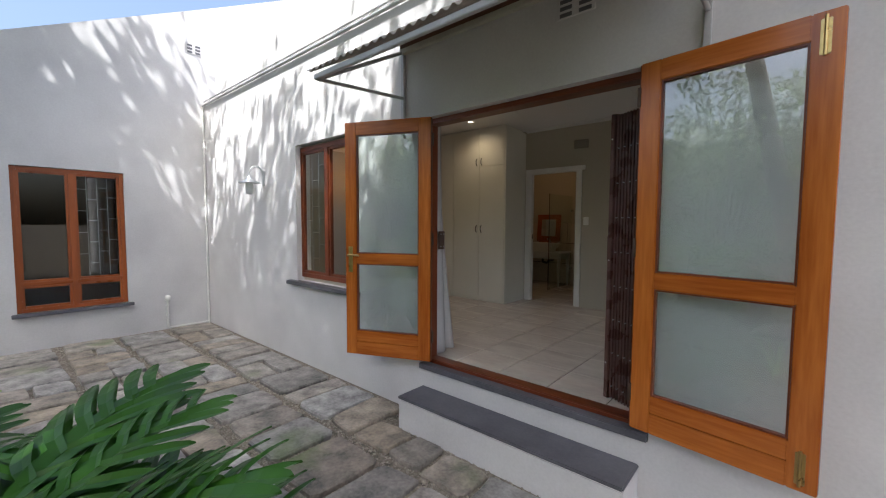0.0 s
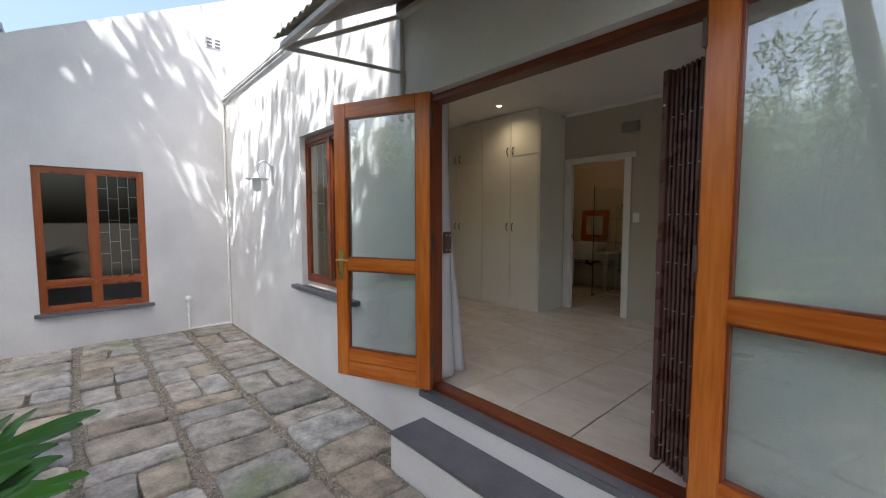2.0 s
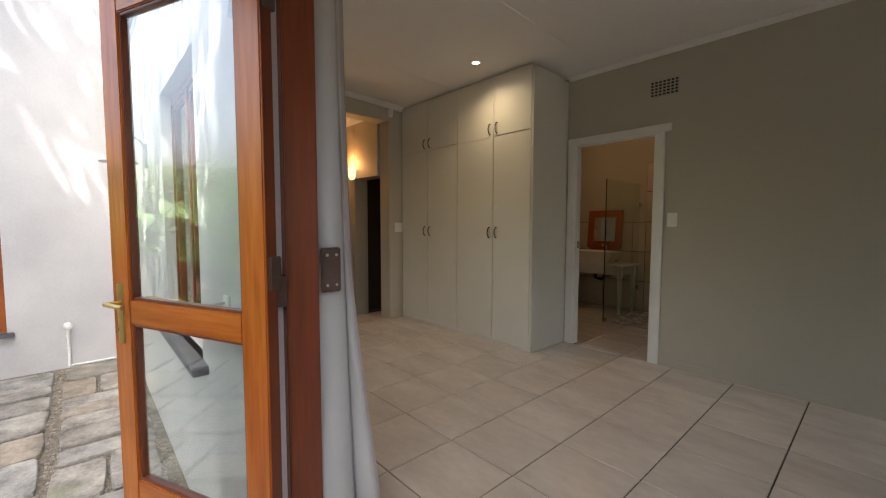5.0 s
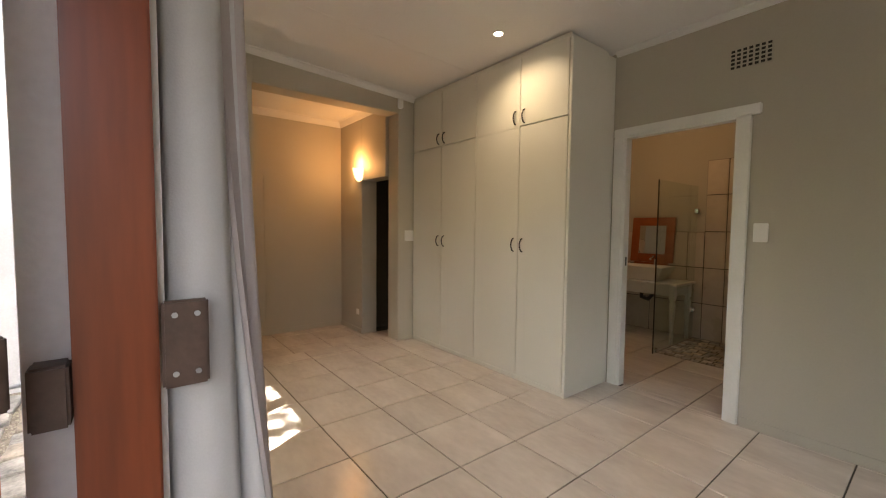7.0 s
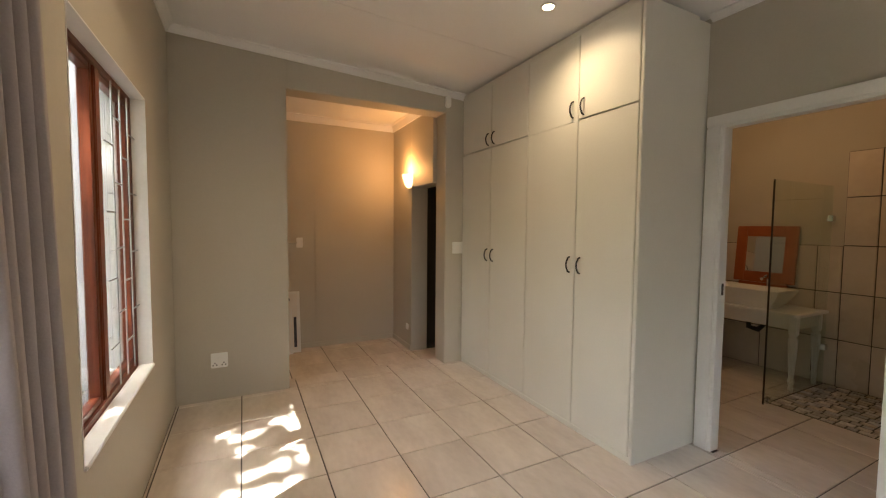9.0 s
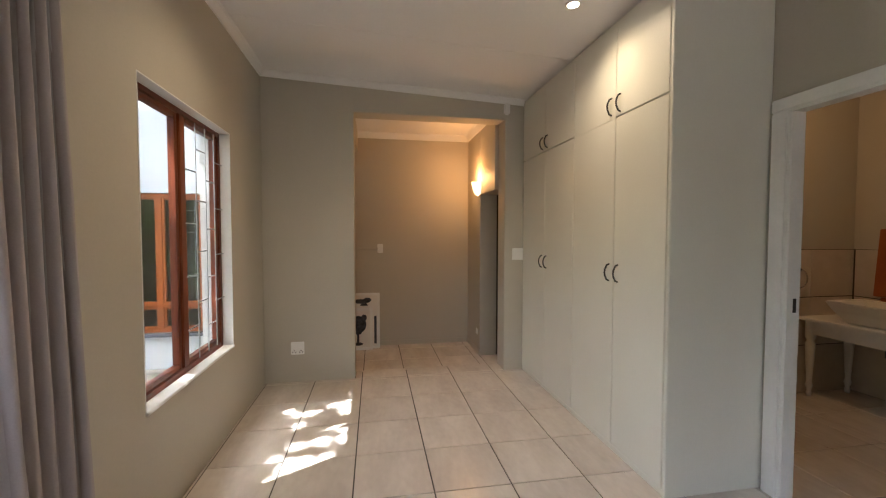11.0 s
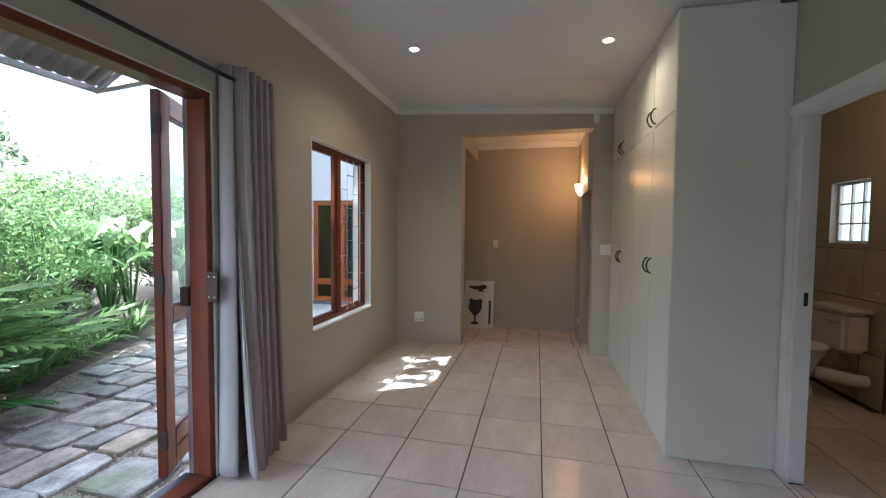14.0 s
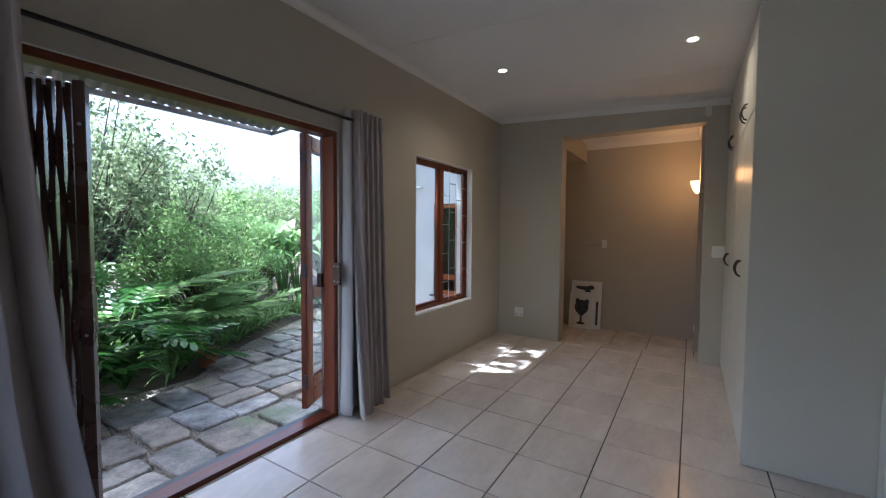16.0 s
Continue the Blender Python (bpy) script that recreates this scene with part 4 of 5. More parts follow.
boxes("glass", [((-0.157, -0.008, 0.238), (0.157, 0.0, 0.582))], MIRROR, 0, mr)
tagged(mr, "mirror in a wide orange wooden frame above the basin", "mirror")
trp = tagged(tube("waste_pipe", [(-3.2, 7.42, FZ + 0.62), (-3.2, 7.42, FZ + 0.45), (-3.16, 7.5, FZ + 0.42), (-3.16, 7.6, FZ + 0.46), (-3.16, 7.79, FZ + 0.46)], 0.022, BLACK), "black waste pipe under the basin", "pipe")
sg = tagged(empty("shower_screen", (-2.78, 6.81, FZ)), "frameless clear glass shower screen with metal clips", "shower screen")
gl = boxes("glass", [((-0.004, 0, 0.012), (0.004, 0.96, 1.72))], GREENGLASS, 0.001, sg)
gl.visible_shadow = False
boxes("edge_seal", [((-0.006, -0.006, 0.0), (0.006, 0.0, 1.72))], BLACK, 0.001, sg)
for z in (0.30, 1.42):
    boxes("clip", [((-0.018, 0.93, z), (0.018, 0.985, z + 0.05))], CHROME, 0.004, sg)
boxes("clip", [((-0.018, 0.03, 0.0), (0.018, 0.08, 0.045))], CHROME, 0.004, sg)
tl = tagged(empty("toilet", (-4.0, 6.93, FZ)), "white porcelain toilet with cistern and seat", "toilet")
boxes("cistern", [((-0.20, -0.19, 0.40), (0.20, -0.01, 0.72))], PORCELAIN, 0.03, tl)
boxes("lid", [((-0.215, -0.205, 0.715), (0.215, 0.0, 0.75))], PORCELAIN, 0.012, tl)
lathe("bowl", [(0.0, 0.0), (0.13, 0.0), (0.12, 0.04), (0.10, 0.14), (0.14, 0.28), (0.185, 0.38), (0.18, 0.395), (0.0, 0.395)], PORCELAIN, (0, 0, 0), 28, tl, pose(0, -0.42, 0) @ Matrix.Diagonal((1, 1.25, 1, 1)))
lathe("seat", [(0.0, 0.40), (0.185, 0.40), (0.195, 0.41), (0.19, 0.425), (0.17, 0.435), (0.0, 0.438)], PLASTIC, (0, 0, 0), 28, tl, pose(0, -0.42, 0) @ Matrix.Diagonal((1, 1.25, 1, 1)))
tube("flush_lever", [(0.15, -0.19, 0.64), (0.15, -0.215, 0.64), (0.07, -0.22, 0.635)], 0.008, CHROME, tl)
tube("outlet", [(0.03, -0.25, 0.20), (0.10, -0.17, 0.20), (0.16, -0.08, 0.19), (0.18, -0.005, 0.19)], 0.05, PORCELAIN, tl)
rg = tagged(empty("towel_ring", (-3.70, 7.20, 1.48)), "chrome towel ring on the tiled wall", "towel ring")
tube("ring", [(0.045, 0.075 * math.cos(a), -0.06 + 0.075 * math.sin(a)) for a in [2 * math.pi * k / 24 for k in range(24)]], 0.005, CHROME, rg, True)
tube("post", [(0.012, 0, 0.015), (0.05, 0, 0.015)], 0.012, CHROME, rg)
bw = empty("window_3")
struct(bw, "small white steel window, frosted panes glowing in place of daylight")
# the pane itself glows; no outside light passes it
boxes("pane", [((-4.36, 7.03, 1.70), (-3.93, 7.036, 2.22))], PANE_GLOW, 0, bw)
fr = [((-4.36, 7.0, 1.70), (-4.335, 7.03, 2.22)), ((-3.955, 7.0, 1.70), (-3.93, 7.03, 2.22)), ((-4.335, 7.0, 1.70), (-3.955, 7.03, 1.725)), ((-4.335, 7.0, 2.195), (-3.955, 7.03, 2.22))]
boxes("frame", fr + [((-4.335 + 0.127 * k - 0.007, 7.005, 1.725), (-4.335 + 0.127 * k + 0.007, 7.028, 2.195)) for k in (1, 2)] + [((-4.335, 7.006, z), (-3.955, 7.027, z + 0.014)) for z in (1.86, 2.03)], WHITE, 0.002, bw)


# ---- garden ----
def leaves_mesh(name, blades, mat):
    """blades: (base, along, side, length, width, fold) - pointed leaves folded on the midrib."""
    v, f = [], []
    for p, d, s, L, W, sag in blades:
        nrm = d.cross(s)
        b = len(v)
        m1 = p + d * (L * 0.45) - nrm * (sag * L * 0.12)
        tip = p + d * L - nrm * (sag * L)
        v += [p, m1 + s * (W * 0.5) + nrm * (W * 0.12), tip, m1 - s * (W * 0.5) + nrm * (W * 0.12), m1]
        f += [(b, b + 1, b + 4), (b + 1, b + 2, b + 4), (b + 2, b + 3, b + 4), (b + 3, b, b + 4)]
    return mesh_object(name, v, f, mat)


def rand_dir(rng, up=0.0):
    while True:
        d = Vector((rng.uniform(-1, 1), rng.uniform(-1, 1), rng.uniform(-1, 1)))
        if 0.05 < d.length < 1:
            d.normalize()
            d.z += up
            return d.normalized()


def limb(verts, faces, p, q, r0, r1, k=7):
    d = (q - p).normalized()
    a = d.orthogonal().normalized()
    c = d.cross(a)
    b = len(verts)
    for o, r in ((p, r0), (q, r1)):
        for i in range(k):
            t = 2 * math.pi * i / k
            verts.append(o + a * (r * math.cos(t)) + c * (r * math.sin(t)))
    for i in range(k):
        faces.append((b + i, b + (i + 1) % k, b + k + (i + 1) % k, b + k + i))


def woody(name, base, height, spread, clumps, per, size, mat, seed, label, category, trunk_r=0.06, low=0.25, slim=0.45, shift=(0, 0)):
    """A shrub or tree: tapered stems, limbs to every clump and leaves round the clump ends."""
    rng = random.Random(seed)
    ob = empty(name, base)
    tv, tf, blades = [], [], []
    fork = Vector((rng.uniform(-0.1, 0.1), rng.uniform(-0.1, 0.1), height * low)) + Vector((shift[0] * 0.5, shift[1] * 0.5, 0))
    limb(tv, tf, Vector((0, 0, -0.15)), fork, trunk_r * 1.25, trunk_r * 0.8, 10)
    for _ in range(clumps):
        d = rand_dir(rng)
        rad = rng.random() ** 0.4
        c = Vector((shift[0] + d.x * spread[0] * rad, shift[1] + d.y * spread[1] * rad, height * low + (height * (1 - low)) * (0.5 + 0.5 * d.z * rad)))
        mid = fork.lerp(c, 0.5) + Vector((rng.uniform(-0.1, 0.1), rng.uniform(-0.1, 0.1), 0.1)) * spread[0]
        limb(tv, tf, fork, mid, trunk_r * 0.45, trunk_r * 0.25, 6)
        limb(tv, tf, mid, c, trunk_r * 0.25, trunk_r * 0.06, 5)
        cr = spread[0] * rng.uniform(0.16, 0.30)
        for _ in range(per):
            e = rand_dir(rng)
            p = c + e * (cr * rng.random() ** 0.5)
            g = rand_dir(rng, 0.1)
            g = (g + e * 0.6).normalized()
            s = g.orthogonal().normalized()
            s = (s * math.cos(1.0) + g.cross(s) * rng.uniform(-1, 1)).normalized()
            L = size * rng.uniform(0.6, 1.3)
            blades.append((p, g, s, L, L * slim, rng.uniform(0, 0.35)))
    under(mesh_object("trunk", tv, tf, BARK, True), ob)
    under(leaves_mesh("foliage", blades, mat), ob)
    return tagged(ob, label, category)


def strap_plant(base, count, length, width, mat, seed, label):
    """A clump of arching strap leaves."""
    rng = random.Random(seed)
    ob = empty("strap_leaf_plant", base)
    v, f = [], []
    for _ in range(count):
        a = rng.uniform(0, 2 * math.pi)
        L = length * rng.uniform(0.6, 1.2)
        lean = rng.uniform(0.25, 1.0)
        out, side = Vector((math.cos(a), math.sin(a), 0)), Vector((-math.sin(a), math.cos(a), 0))
        b = len(v)
        S = 7
        for i in range(S + 1):
            q = i / S
            c = out * (L * q * lean * (0.6 + 0.4 * q) + 0.03) + Vector((0, 0, L * (q * (1.15 - 0.25 * lean) - q * q * 0.75 * lean)))
            w = width * (0.55 + 0.8 * q) * (1 - q ** 3) * 0.5 + 0.001
            v += [c + side * w + Vector((0, 0, w * 0.4)), c, c - side * w + Vector((0, 0, w * 0.4))]
        for i in range(S):
            k = b + i * 3
            f += [(k, k + 1, k + 4, k + 3), (k + 1, k + 2, k + 5, k + 4)]
    under(mesh_object("leaves", v, f, mat, True), ob)
    return tagged(ob, label, "plant")


def lobed_leaf(v, f, root, tip_dir, up, L, rng):
    """One deeply cut leaf: a blade along the midrib with pairs of blunt, forward-curving finger lobes."""
    d = tip_dir.normalized()
    s = d.cross(up).normalized()
    n = s.cross(d).normalized()

    def rib(q):
        return root + d * (L * q) - n * (L * 0.25 * q * q)

    def strip(rows):
        b = len(v)
        for left, mid, right in rows:
            v.extend((left, mid, right))
        for k in range(len(rows) - 1):
            o = b + k * 3
            f.extend(((o, o + 1, o + 4, o + 3), (o + 1, o + 2, o + 5, o + 4)))

    strip([(rib(q) - s * (L * w) + n * (L * 0.012), rib(q), rib(q) + s * (L * w) + n * (L * 0.012))
           for q, w in ((0.0, 0.03), (0.25, 0.085), (0.5, 0.09), (0.75, 0.07), (0.95, 0.05), (1.1, 0.03), (1.17, 0.004))])
    pairs = 7
    for side in (-1, 1):
        for k in range(pairs):
            q = (k + 0.35 + rng.uniform(-0.12, 0.12)) / pairs
            ln = L * 0.44 * math.sin(math.pi * (0.24 + 0.62 * q)) * rng.uniform(0.85, 1.15)
            g = (s * side + d * (0.35 + 0.75 * q)).normalized()
            across = (d - g * d.dot(g)).normalized()
            w = L * 0.043
            rows = []
            for p, wide in ((0.0, 0.75), (0.3, 0.85), (0.55, 1.05), (0.78, 1.0), (0.93, 0.65), (1.0, 0.15)):
                c = rib(q) + g * (ln * p) + d * (ln * 0.28 * p * p) + n * (ln * (0.10 * p - 0.38 * p * p))
                rows.append((c - across * (w * wide) + n * 0.005, c, c + across * (w * wide) + n * 0.005))
            strip(rows)


def philodendron(base, count, length, seed, mat, aim=None, label="large glossy plant with deeply cut green leaves"):
    rng = random.Random(seed)
    ob = empty("philodendron", base)
    v, f, sv, sf = [], [], [], []
    for i in range(count):
        a = 2 * math.pi * i / count + rng.uniform(-0.3, 0.3)
        if aim is not None:
            a = aim + rng.uniform(-1.1, 1.1)
        rise = rng.uniform(0.35, 1.15)
        reach = length * rng.uniform(0.25, 0.6)
        p = Vector((math.cos(a) * reach, math.sin(a) * reach, length * rise))
        mid = p * 0.5 + Vector((0, 0, 0.18))
        limb(sv, sf, Vector((0, 0, -0.05)), mid, 0.014, 0.011, 5)
        limb(sv, sf, mid, p, 0.011, 0.008, 5)
        d = Vector((math.cos(a), math.sin(a), rng.uniform(0.0, 0.8)))
        lobed_leaf(v, f, p, d, Vector((0, 0, 1)), length * rng.uniform(0.62, 0.95), rng)
    under(mesh_object("stalks", sv, sf, LEAF_MID, True), ob)
    under(mesh_object("leaves", v, f, mat), ob)
    return tagged(ob, label, "plant")


def paddle_plant(base, count, height, seed):
    rng = random.Random(seed)
    ob = empty("paddle_leaf_plant", base)
    v, f, sv, sf = [], [], [], []
    for i in range(count):
        a = rng.uniform(0, 2 * math.pi)
        out, side = Vector((math.cos(a), math.sin(a), 0)), Vector((-math.sin(a), math.cos(a), 0))
        h = height * rng.uniform(0.45, 0.8)
        p = out * (h * 0.22) + Vector((0, 0, h))
        limb(sv, sf, Vector((0, 0, -0.05)), p, 0.028, 0.014, 6)
        L, W = height * rng.uniform(0.35, 0.5), height * 0.13
        b = len(v)
        S = 8
        for k in range(S + 1):
            q = k / S
            c = p + out * (L * q * 0.75) + Vector((0, 0, L * (0.65 * q - 0.75 * q * q)))
            w = W * math.sin(math.pi * (0.06 + 0.92 * q)) ** 0.7 * 0.5
            v += [c + side * w + Vector((0, 0, w * 0.5)), c, c - side * w + Vector((0, 0, w * 0.5))]
        for k in range(S):
            j = b + k * 3
            f += [(j, j + 1, j + 4, j + 3), (j + 1, j + 2, j + 5, j + 4)]
    under(mesh_object("stalks", sv, sf, LEAF_LIGHT, True), ob)
    under(mesh_object("leaves", v, f, LEAF_LIGHT, True), ob)
    return tagged(ob, "tall bright green plant with broad paddle leaves", "plant")


philodendron((-0.98, -0.14, 0), 40, 0.70, 5, LEAF_DARK, 1.75)
philodendron((-1.7, -0.45, 0), 17, 0.75, 6, LEAF_DARK)
philodendron((-2.45, -0.85, 0), 17, 0.85, 7, LEAF_MID)
philodendron((-2.05, -1.2, 0), 15, 0.95, 8, LEAF_MID)
philodendron((-3.2, -1.5, 0), 12, 1.0, 9, LEAF_MID)
for k, (x, y) in enumerate(((-2.15, -0.35), (-2.75, -0.85), (-3.25, -1.15), (-3.7, -1.4), (-4.3, -1.75), (-5.0, -2.1), (-5.7, -2.4), (-1.6, -0.75), (-2.9, -1.5), (-0.6, -0.75), (0.3, -0.95), (-2.4, -0.6), (-3.5, -1.25), (-4.0, -1.55), (-4.7, -1.9), (-5.4, -2.25), (-6.4, -2.6), (-3.9, -2.0), (-7.4, -2.9))):
    strap_plant((x, y, -0.02), 26, 0.62, 0.035, LEAF_MID if k % 2 else LEAF_LIGHT, 20 + k, "clump of arching green strap leaves by the patio")
woody("shrub", (-3.2, -2.0, 0), 2.1, (0.95, 0.8), 60, 90, 0.10, LEAF_MID, 31, "green shrub with fine narrow leaves", "shrub", 0.03, 0.1, 0.28)
woody("shrub", (-4.4, -2.6, 0), 2.2, (1.0, 0.9), 60, 90, 0.10, LEAF_LIGHT, 32, "bright green shrub with narrow leaves", "shrub", 0.03, 0.1, 0.28)
woody("shrub", (-1.3, -1.9, 0), 1.5, (0.9, 0.7), 36, 70, 0.10, LEAF_DARK, 33, "dark green shrub in the bed", "shrub", 0.03, 0.1, 0.35)
paddle_plant((-5.6, -2.9, 0), 13, 2.2, 41)
paddle_plant((-6.3, -3.3, 0), 12, 2.4, 42)
paddle_plant((-7.6, -3.4, 0), 12, 2.3, 44)
paddle_plant((-5.2, -3.5, 0), 11, 2.3, 43)
# hedge and trees behind
for k, (x, y, h, s, mat) in enumerate(((-2.2, -3.4, 4.5, 1.5, LEAF_OLIVE), (-3.7, -4.0, 3.6, 1.4, LEAF_OLIVE), (-0.4, -3.5, 4.0, 1.5, LEAF_MID), (-5.2, -4.9, 2.9, 1.4, LEAF_MID), (-6.9, -5.3, 3.0, 1.6, LEAF_OLIVE),
                                       (-8.8, -5.4, 3.2, 1.8, LEAF_LIGHT), (-3.0, -6.2, 4.4, 2.0, LEAF_OLIVE), (-1.0, -6.0, 4.8, 2.1, LEAF_MID), (1.6, -4.4, 4.4, 1.7, LEAF_OLIVE), (3.6, -4.0, 5.6, 1.9, LEAF_OLIVE), (5.6, -3.4, 6.0, 2.2, LEAF_DARK), (-4.5, -8.0, 4.0, 2.2, LEAF_MID), (-8.0, -8.2, 3.6, 2.4, LEAF_OLIVE), (-11.5, -7.6, 3.8, 2.6, LEAF_OLIVE), (-10.2, -3.6, 3.0, 1.7, LEAF_LIGHT), (-0.5, -9.0, 5.0, 2.5, LEAF_OLIVE))):
    woody("tree", (x, y, 0), h, (s, s * 0.9), 90, 85, 0.11, mat, 60 + k, "leafy green garden tree behind the bed", "tree", 0.07, 0.12, 0.42)
# the tall tree whose crown dapples the walls
woody("tree", (-0.9, -3.0, 0), 8.8, (3.1, 2.2), 165, 135, 0.18, LEAF_OLIVE, 91, "tall tree with an open crown over the courtyard", "tree", 0.13, 0.6, 0.5, (-1.7, 1.3))
woody("tree", (2.6, -2.6, 0), 9.6, (3.2, 2.4), 190, 170, 0.19, LEAF_OLIVE, 92, "tall tree with an open crown over the courtyard", "tree", 0.13, 0.56, 0.5, (-0.5, 1.4))
woody("tree", (-7.6, -2.2, 0), 8.6, (2.4, 2.0), 64, 80, 0.18, LEAF_OLIVE, 93, "tall tree with an open crown over the courtyard", "tree", 0.12, 0.58, 0.5, (2.3, 1.0))
pot = tagged(lathe("flower_pot", [(0.0, 0.0), (0.09, 0.0), (0.125, 0.17), (0.14, 0.175), (0.14, 0.215), (0.12, 0.215), (0.11, 0.16), (0.0, 0.15)], TERRACOTTA, (-2.62, -0.42, -0.01)), "small terracotta pot at the edge of the bed", "pot")

# ---- pieces: tiles ----
PX, PY = 0.420, 0.418
TX, TY = -4.186, 2.803
tile_meshes = {}


def slab_piece(name, w, d, h, mat, parent, at, bevel=0.003):
    key = (name, round(w, 3), round(d, 3), round(h, 3))
    if key not in tile_meshes:
        bm = bmesh.new()
        box_bm(bm, (0, 0, -h), (w, d, 0))
        bmesh.ops.bevel(bm, geom=[e for e in bm.edges if all(v.co.z > -h / 2 for v in e.verts)], offset=bevel, segments=1, affect="EDGES")
        me = bpy.data.meshes.new(name)
        bm.to_mesh(me)
        bm.free()
        me.materials.append(mat)
        tile_meshes[key] = me
    ob = new(name, tile_meshes[key])
    ob.location = at
    ob.parent = parent
    return ob


def tile_area(x0, x1, y0, y1, z, parent):
    g = 0.007
    i0, i1 = math.floor((x0 - TX) / PX), math.ceil((x1 - TX) / PX)
    j0, j1 = math.floor((y0 - TY) / PY), math.ceil((y1 - TY) / PY)
    for i in range(i0, i1):
        for j in range(j0, j1):
            a, b = max(x0, TX + i * PX) + g / 2, min(x1, TX + (i + 1) * PX) - g / 2
            c, d = max(y0, TY + j * PY) + g / 2, min(y1, TY + (j + 1) * PY) - g / 2
            if b - a > 0.01 and d - c > 0.01:
                slab_piece("tile", b - a, d - c, 0.01, TILE, parent, (a, c, z + (0.0004 if (i * 7 + j * 3) % 5 == 0 else 0)), 0.002)


tile_area(EX, 2.4, TY, BY, FZ, floor)
tile_area(EX, DX0, IY, TY, FZ, floor)
tile_area(DX1, 2.4, IY, TY, FZ, floor)
tile_area(DX0, DX1, fy1 + 0.003, TY, FZ, floor)
tile_area(EX - 0.21, EX, 3.575, 5.005, FZ, floor)
tile_area(-2.555, -1.865, BY, BY + 0.06, FZ, floor)
tile_area(-4.75, -0.9, BY + 0.06, 6.88, FZ, floor)
tile_area(-3.70, -2.79, 6.88, 7.80, FZ, floor)
tile_area(HX, -4.83, 3.2, 4.97, HZ, floor_hall)
tile_area(-5.44, -4.83, 4.97, 5.4, HZ, floor_hall)
rng = random.Random(3)
shower = struct(boxes("floor_shower", [((-2.78, 6.89, FZ - 0.02), (-0.9, 7.80, FZ - 0.004))], GROUT), "shower floor of small stone mosaic")
i = 0
for r in range(15):
    x = -2.775 - 0.03 * (r % 2)
    while x < -1.55:
        w = rng.uniform(0.055, 0.10)
        slab_piece("mosaic_tile", round(w, 2) - 0.012, 0.048, 0.01, MOSAIC, shower, (max(x, -2.775), 6.895 + r * 0.06, FZ + 0.002), 0.002)
        x += round(w, 2)
# bathroom wall tiles, standing
wt = struct(empty("wall_tiles"), "beige stone-look bathroom wall tiles with dark joints")
boxes("backing", [((-4.75, 6.944, FZ), (-3.70, 6.95, 1.66)), ((-3.70, 6.944, FZ), (-3.694, 7.80, 1.66)), ((-3.694, 7.794, FZ), (-2.70, 7.80, 1.66)), ((-2.70, 7.794, FZ), (-0.9, 7.80, 2.45))], GROUT, 0, wt)
TILES = 0.405


def wall_tiles(u0, u1, z1, put, off=0.0):
    u = u0
    while u < u1 - 0.02:
        w = min(TILES - off if u == u0 and off else TILES, u1 - u)
        z = FZ
        while z < z1 - 0.02:
            h = min(TILES, z1 - z)
            ob = slab_piece("tile", w - 0.008, h - 0.008, 0.008, BTILE, wt, (0, 0, 0), 0.002)
            ob.matrix_local = put(u, z)
            z += TILES
        u += w


wall_tiles(-4.75, -3.70, 1.66, lambda u, z: Matrix.Translation((u + 0.004, 6.936, z + 0.004)) @ pose(0, 0, 0, 90, 0, 0))
wall_tiles(6.95, 7.79, 1.66, lambda u, z: Matrix.Translation((-3.686, u + 0.004, z + 0.004)) @ pose(0, 0, 0, 90, 0, 90))
wall_tiles(-3.68, -2.70, 1.66, lambda u, z: Matrix.Translation((u + 0.004, 7.786, z + 0.004)) @ pose(0, 0, 0, 90, 0, 0))
wall_tiles(-2.70, -0.9, 2.45, lambda u, z: Matrix.Translation((u + 0.004, 7.786, z + 0.004)) @ pose(0, 0, 0, 90, 0, 0), 0.2)

# ---- pieces: flagstones and gravel ----
rng = random.Random(11)


def patio_low(x):
    pts = sorted([(x_, y_) for x_, y_ in edge[2:]])
    for (xa, ya), (xb, yb) in zip(pts, pts[1:]):
        if xa <= x <= xb:
            return ya + (yb - ya) * (x - xa) / (xb - xa)
    return -0.5


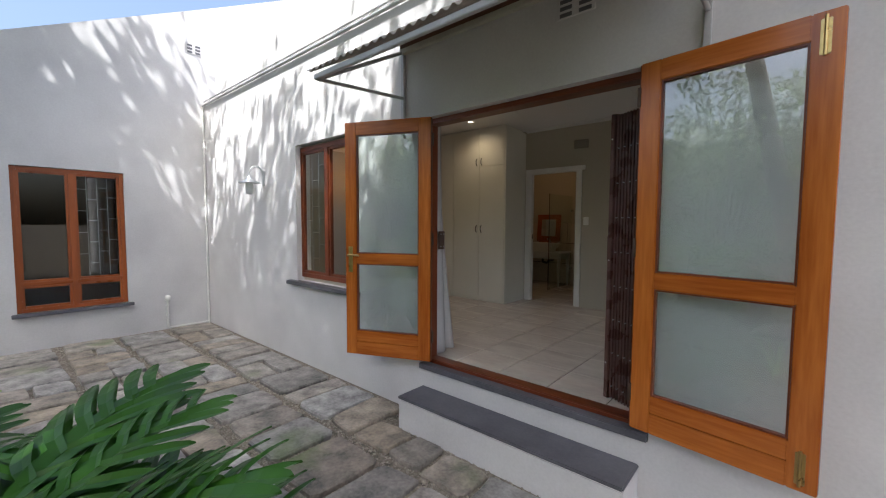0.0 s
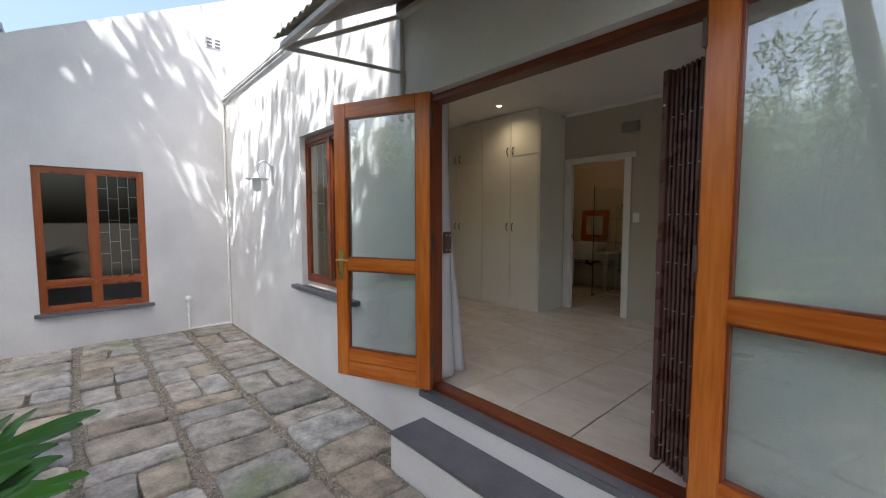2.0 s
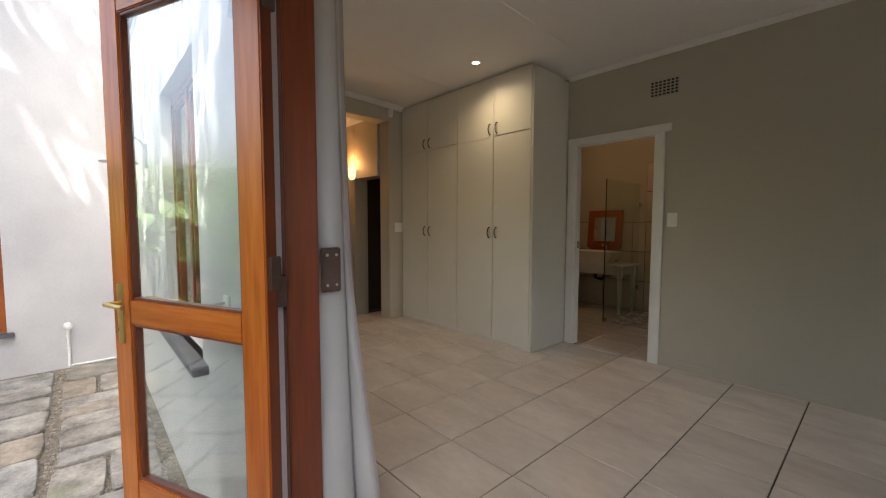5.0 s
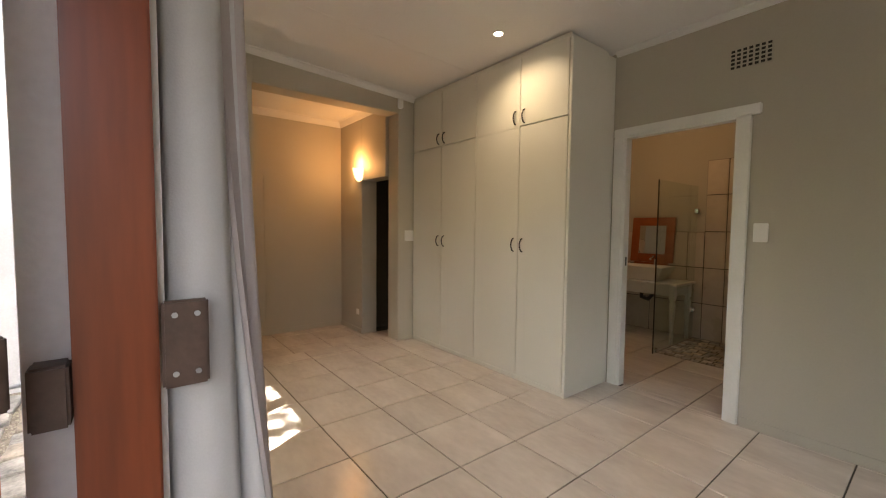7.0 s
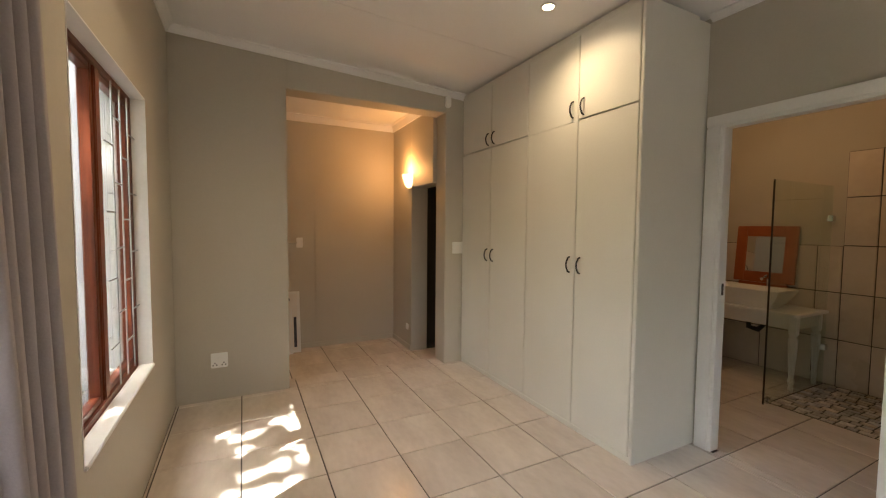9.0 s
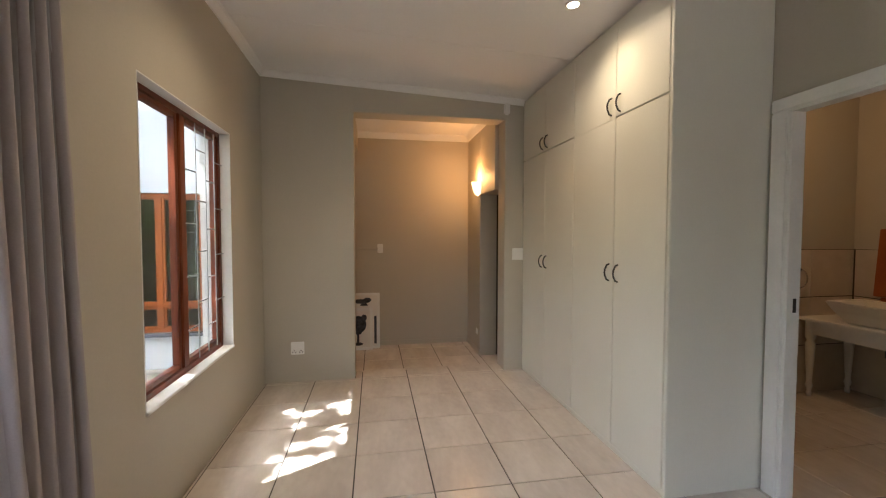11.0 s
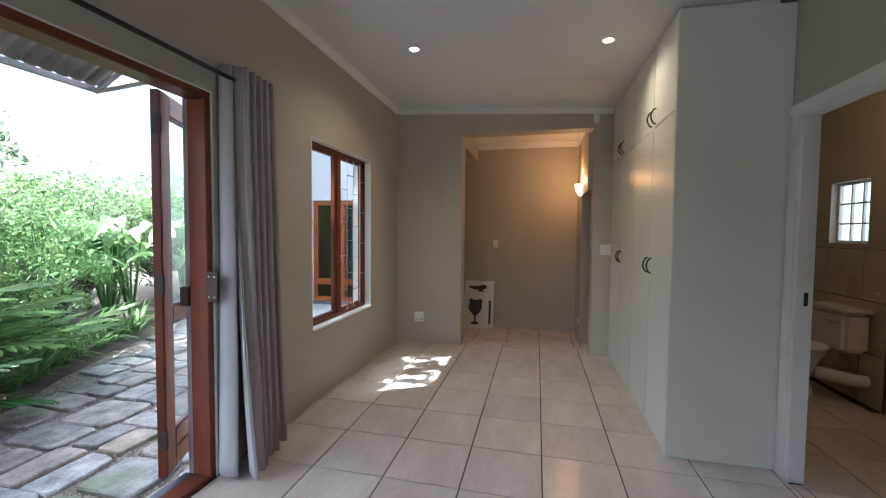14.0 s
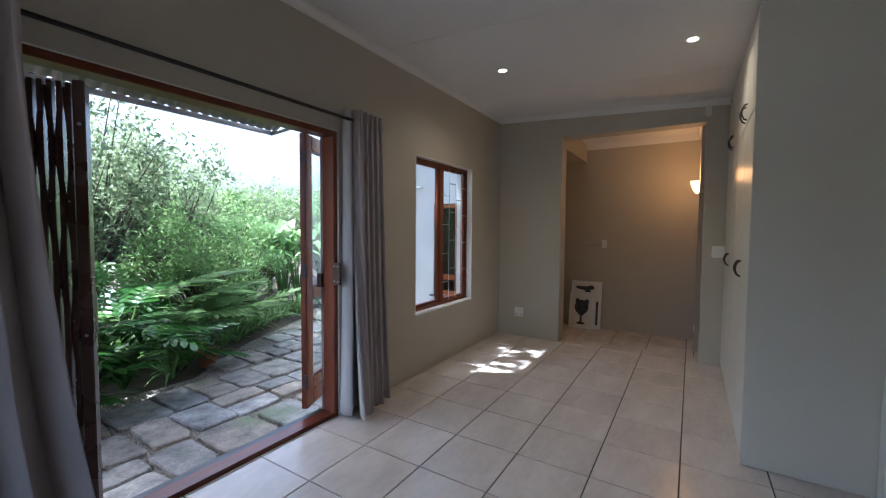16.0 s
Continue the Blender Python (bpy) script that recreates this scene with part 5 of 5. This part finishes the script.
def flagstone(x0, x1, y0, y1):
    k = 3
    ring = []
    corners = [(x0, y0), (x1, y0), (x1, y1), (x0, y1)]
    corners = [(x + rng.uniform(-0.018, 0.018), y + rng.uniform(-0.018, 0.018)) for x, y in corners]
    cx, cy = sum(c[0] for c in corners) / 4, sum(c[1] for c in corners) / 4
    for (ax, ay), (bx, by) in zip(corners, corners[1:] + corners[:1]):
        for i in range(k):
            t = (0.09, 0.5, 0.91)[i]
            jx, jy = rng.uniform(-0.009, 0.009), rng.uniform(-0.009, 0.009)
            ring.append((ax + (bx - ax) * t + jx, ay + (by - ay) * t + jy))
    top = 0.034 + rng.uniform(-0.004, 0.010)
    tx, ty = rng.uniform(-0.02, 0.02), rng.uniform(-0.02, 0.02)
    K = len(ring)
    v = []
    for s, z in ((1.0, -0.02), (1.0, top - 0.012), (0.955, top)):
        for x, y in ring:
            dx, dy = (x - cx) * s, (y - cy) * s
            v.append((dx, dy, z + (dx * tx + dy * ty if z > 0 else 0) + (rng.uniform(-0.003, 0.002) if s < 1 else 0)))
    v.append((0, 0, top + rng.uniform(-0.002, 0.003)))
    f = [(a * K + i, a * K + (i + 1) % K, (a + 1) * K + (i + 1) % K, (a + 1) * K + i) for a in range(2) for i in range(K)]
    f += [(2 * K + i, 2 * K + (i + 1) % K, 3 * K) for i in range(K)]
    ob = mesh_object("flagstone", v, f, STONE)
    ob.location = (cx, cy, 0)
    ob.parent = pavement
    return ob


y = 2.52
gaps = []
while y > -2.0:
    w = rng.uniform(0.44, 0.70)
    x = -6.60 + rng.uniform(0, 0.15)
    while x < 1.9:
        L = rng.uniform(0.22, 0.50)
        g = rng.uniform(0.02, 0.045)
        xm = x + L / 2
        full = y
        if -1.9 < x + L and x < -0.1:
            y = min(y, 2.27)
        if full - w > patio_low(xm) - 0.03 and y - full + w > 0.1:
            w_full, w = w, w - (full - y)
            if rng.random() < 0.3 and w > 0.46:
                flagstone(x, x + L, y - w * 0.48, y)
                flagstone(x, x + L, y - w, y - w * 0.53)
            else:
                flagstone(x, x + L, y - w + rng.uniform(0, 0.03), y)
            w = w_full
        y = full
        x += L + g
    y -= w + rng.uniform(0.045, 0.085)
# loose gravel
gv, gf = [], []
for _ in range(45000):
    x = rng.uniform(-6.6, 1.2)
    y = patio_low(x) + (2.58 - patio_low(x)) * rng.random() ** 0.8
    r = rng.uniform(0.005, 0.013)
    b = len(gv)
    a = rng.uniform(0, 3)
    ca, sa = math.cos(a) * r, math.sin(a) * r
    gv += [(x + ca, y + sa, 0.002), (x - sa, y + ca * 1.2, 0.003), (x - ca * 1.2, y - sa, 0.002), (x + sa, y - ca, 0.003), (x, y, 0.002 + r * 0.9)]
    gf += [(b, b + 1, b + 4), (b + 1, b + 2, b + 4), (b + 2, b + 3, b + 4), (b + 3, b, b + 4)]
gr = mesh_object("gravel", gv, gf, PEBBLE)
gr.parent = pavement
tagged(gr, kind="stuff")
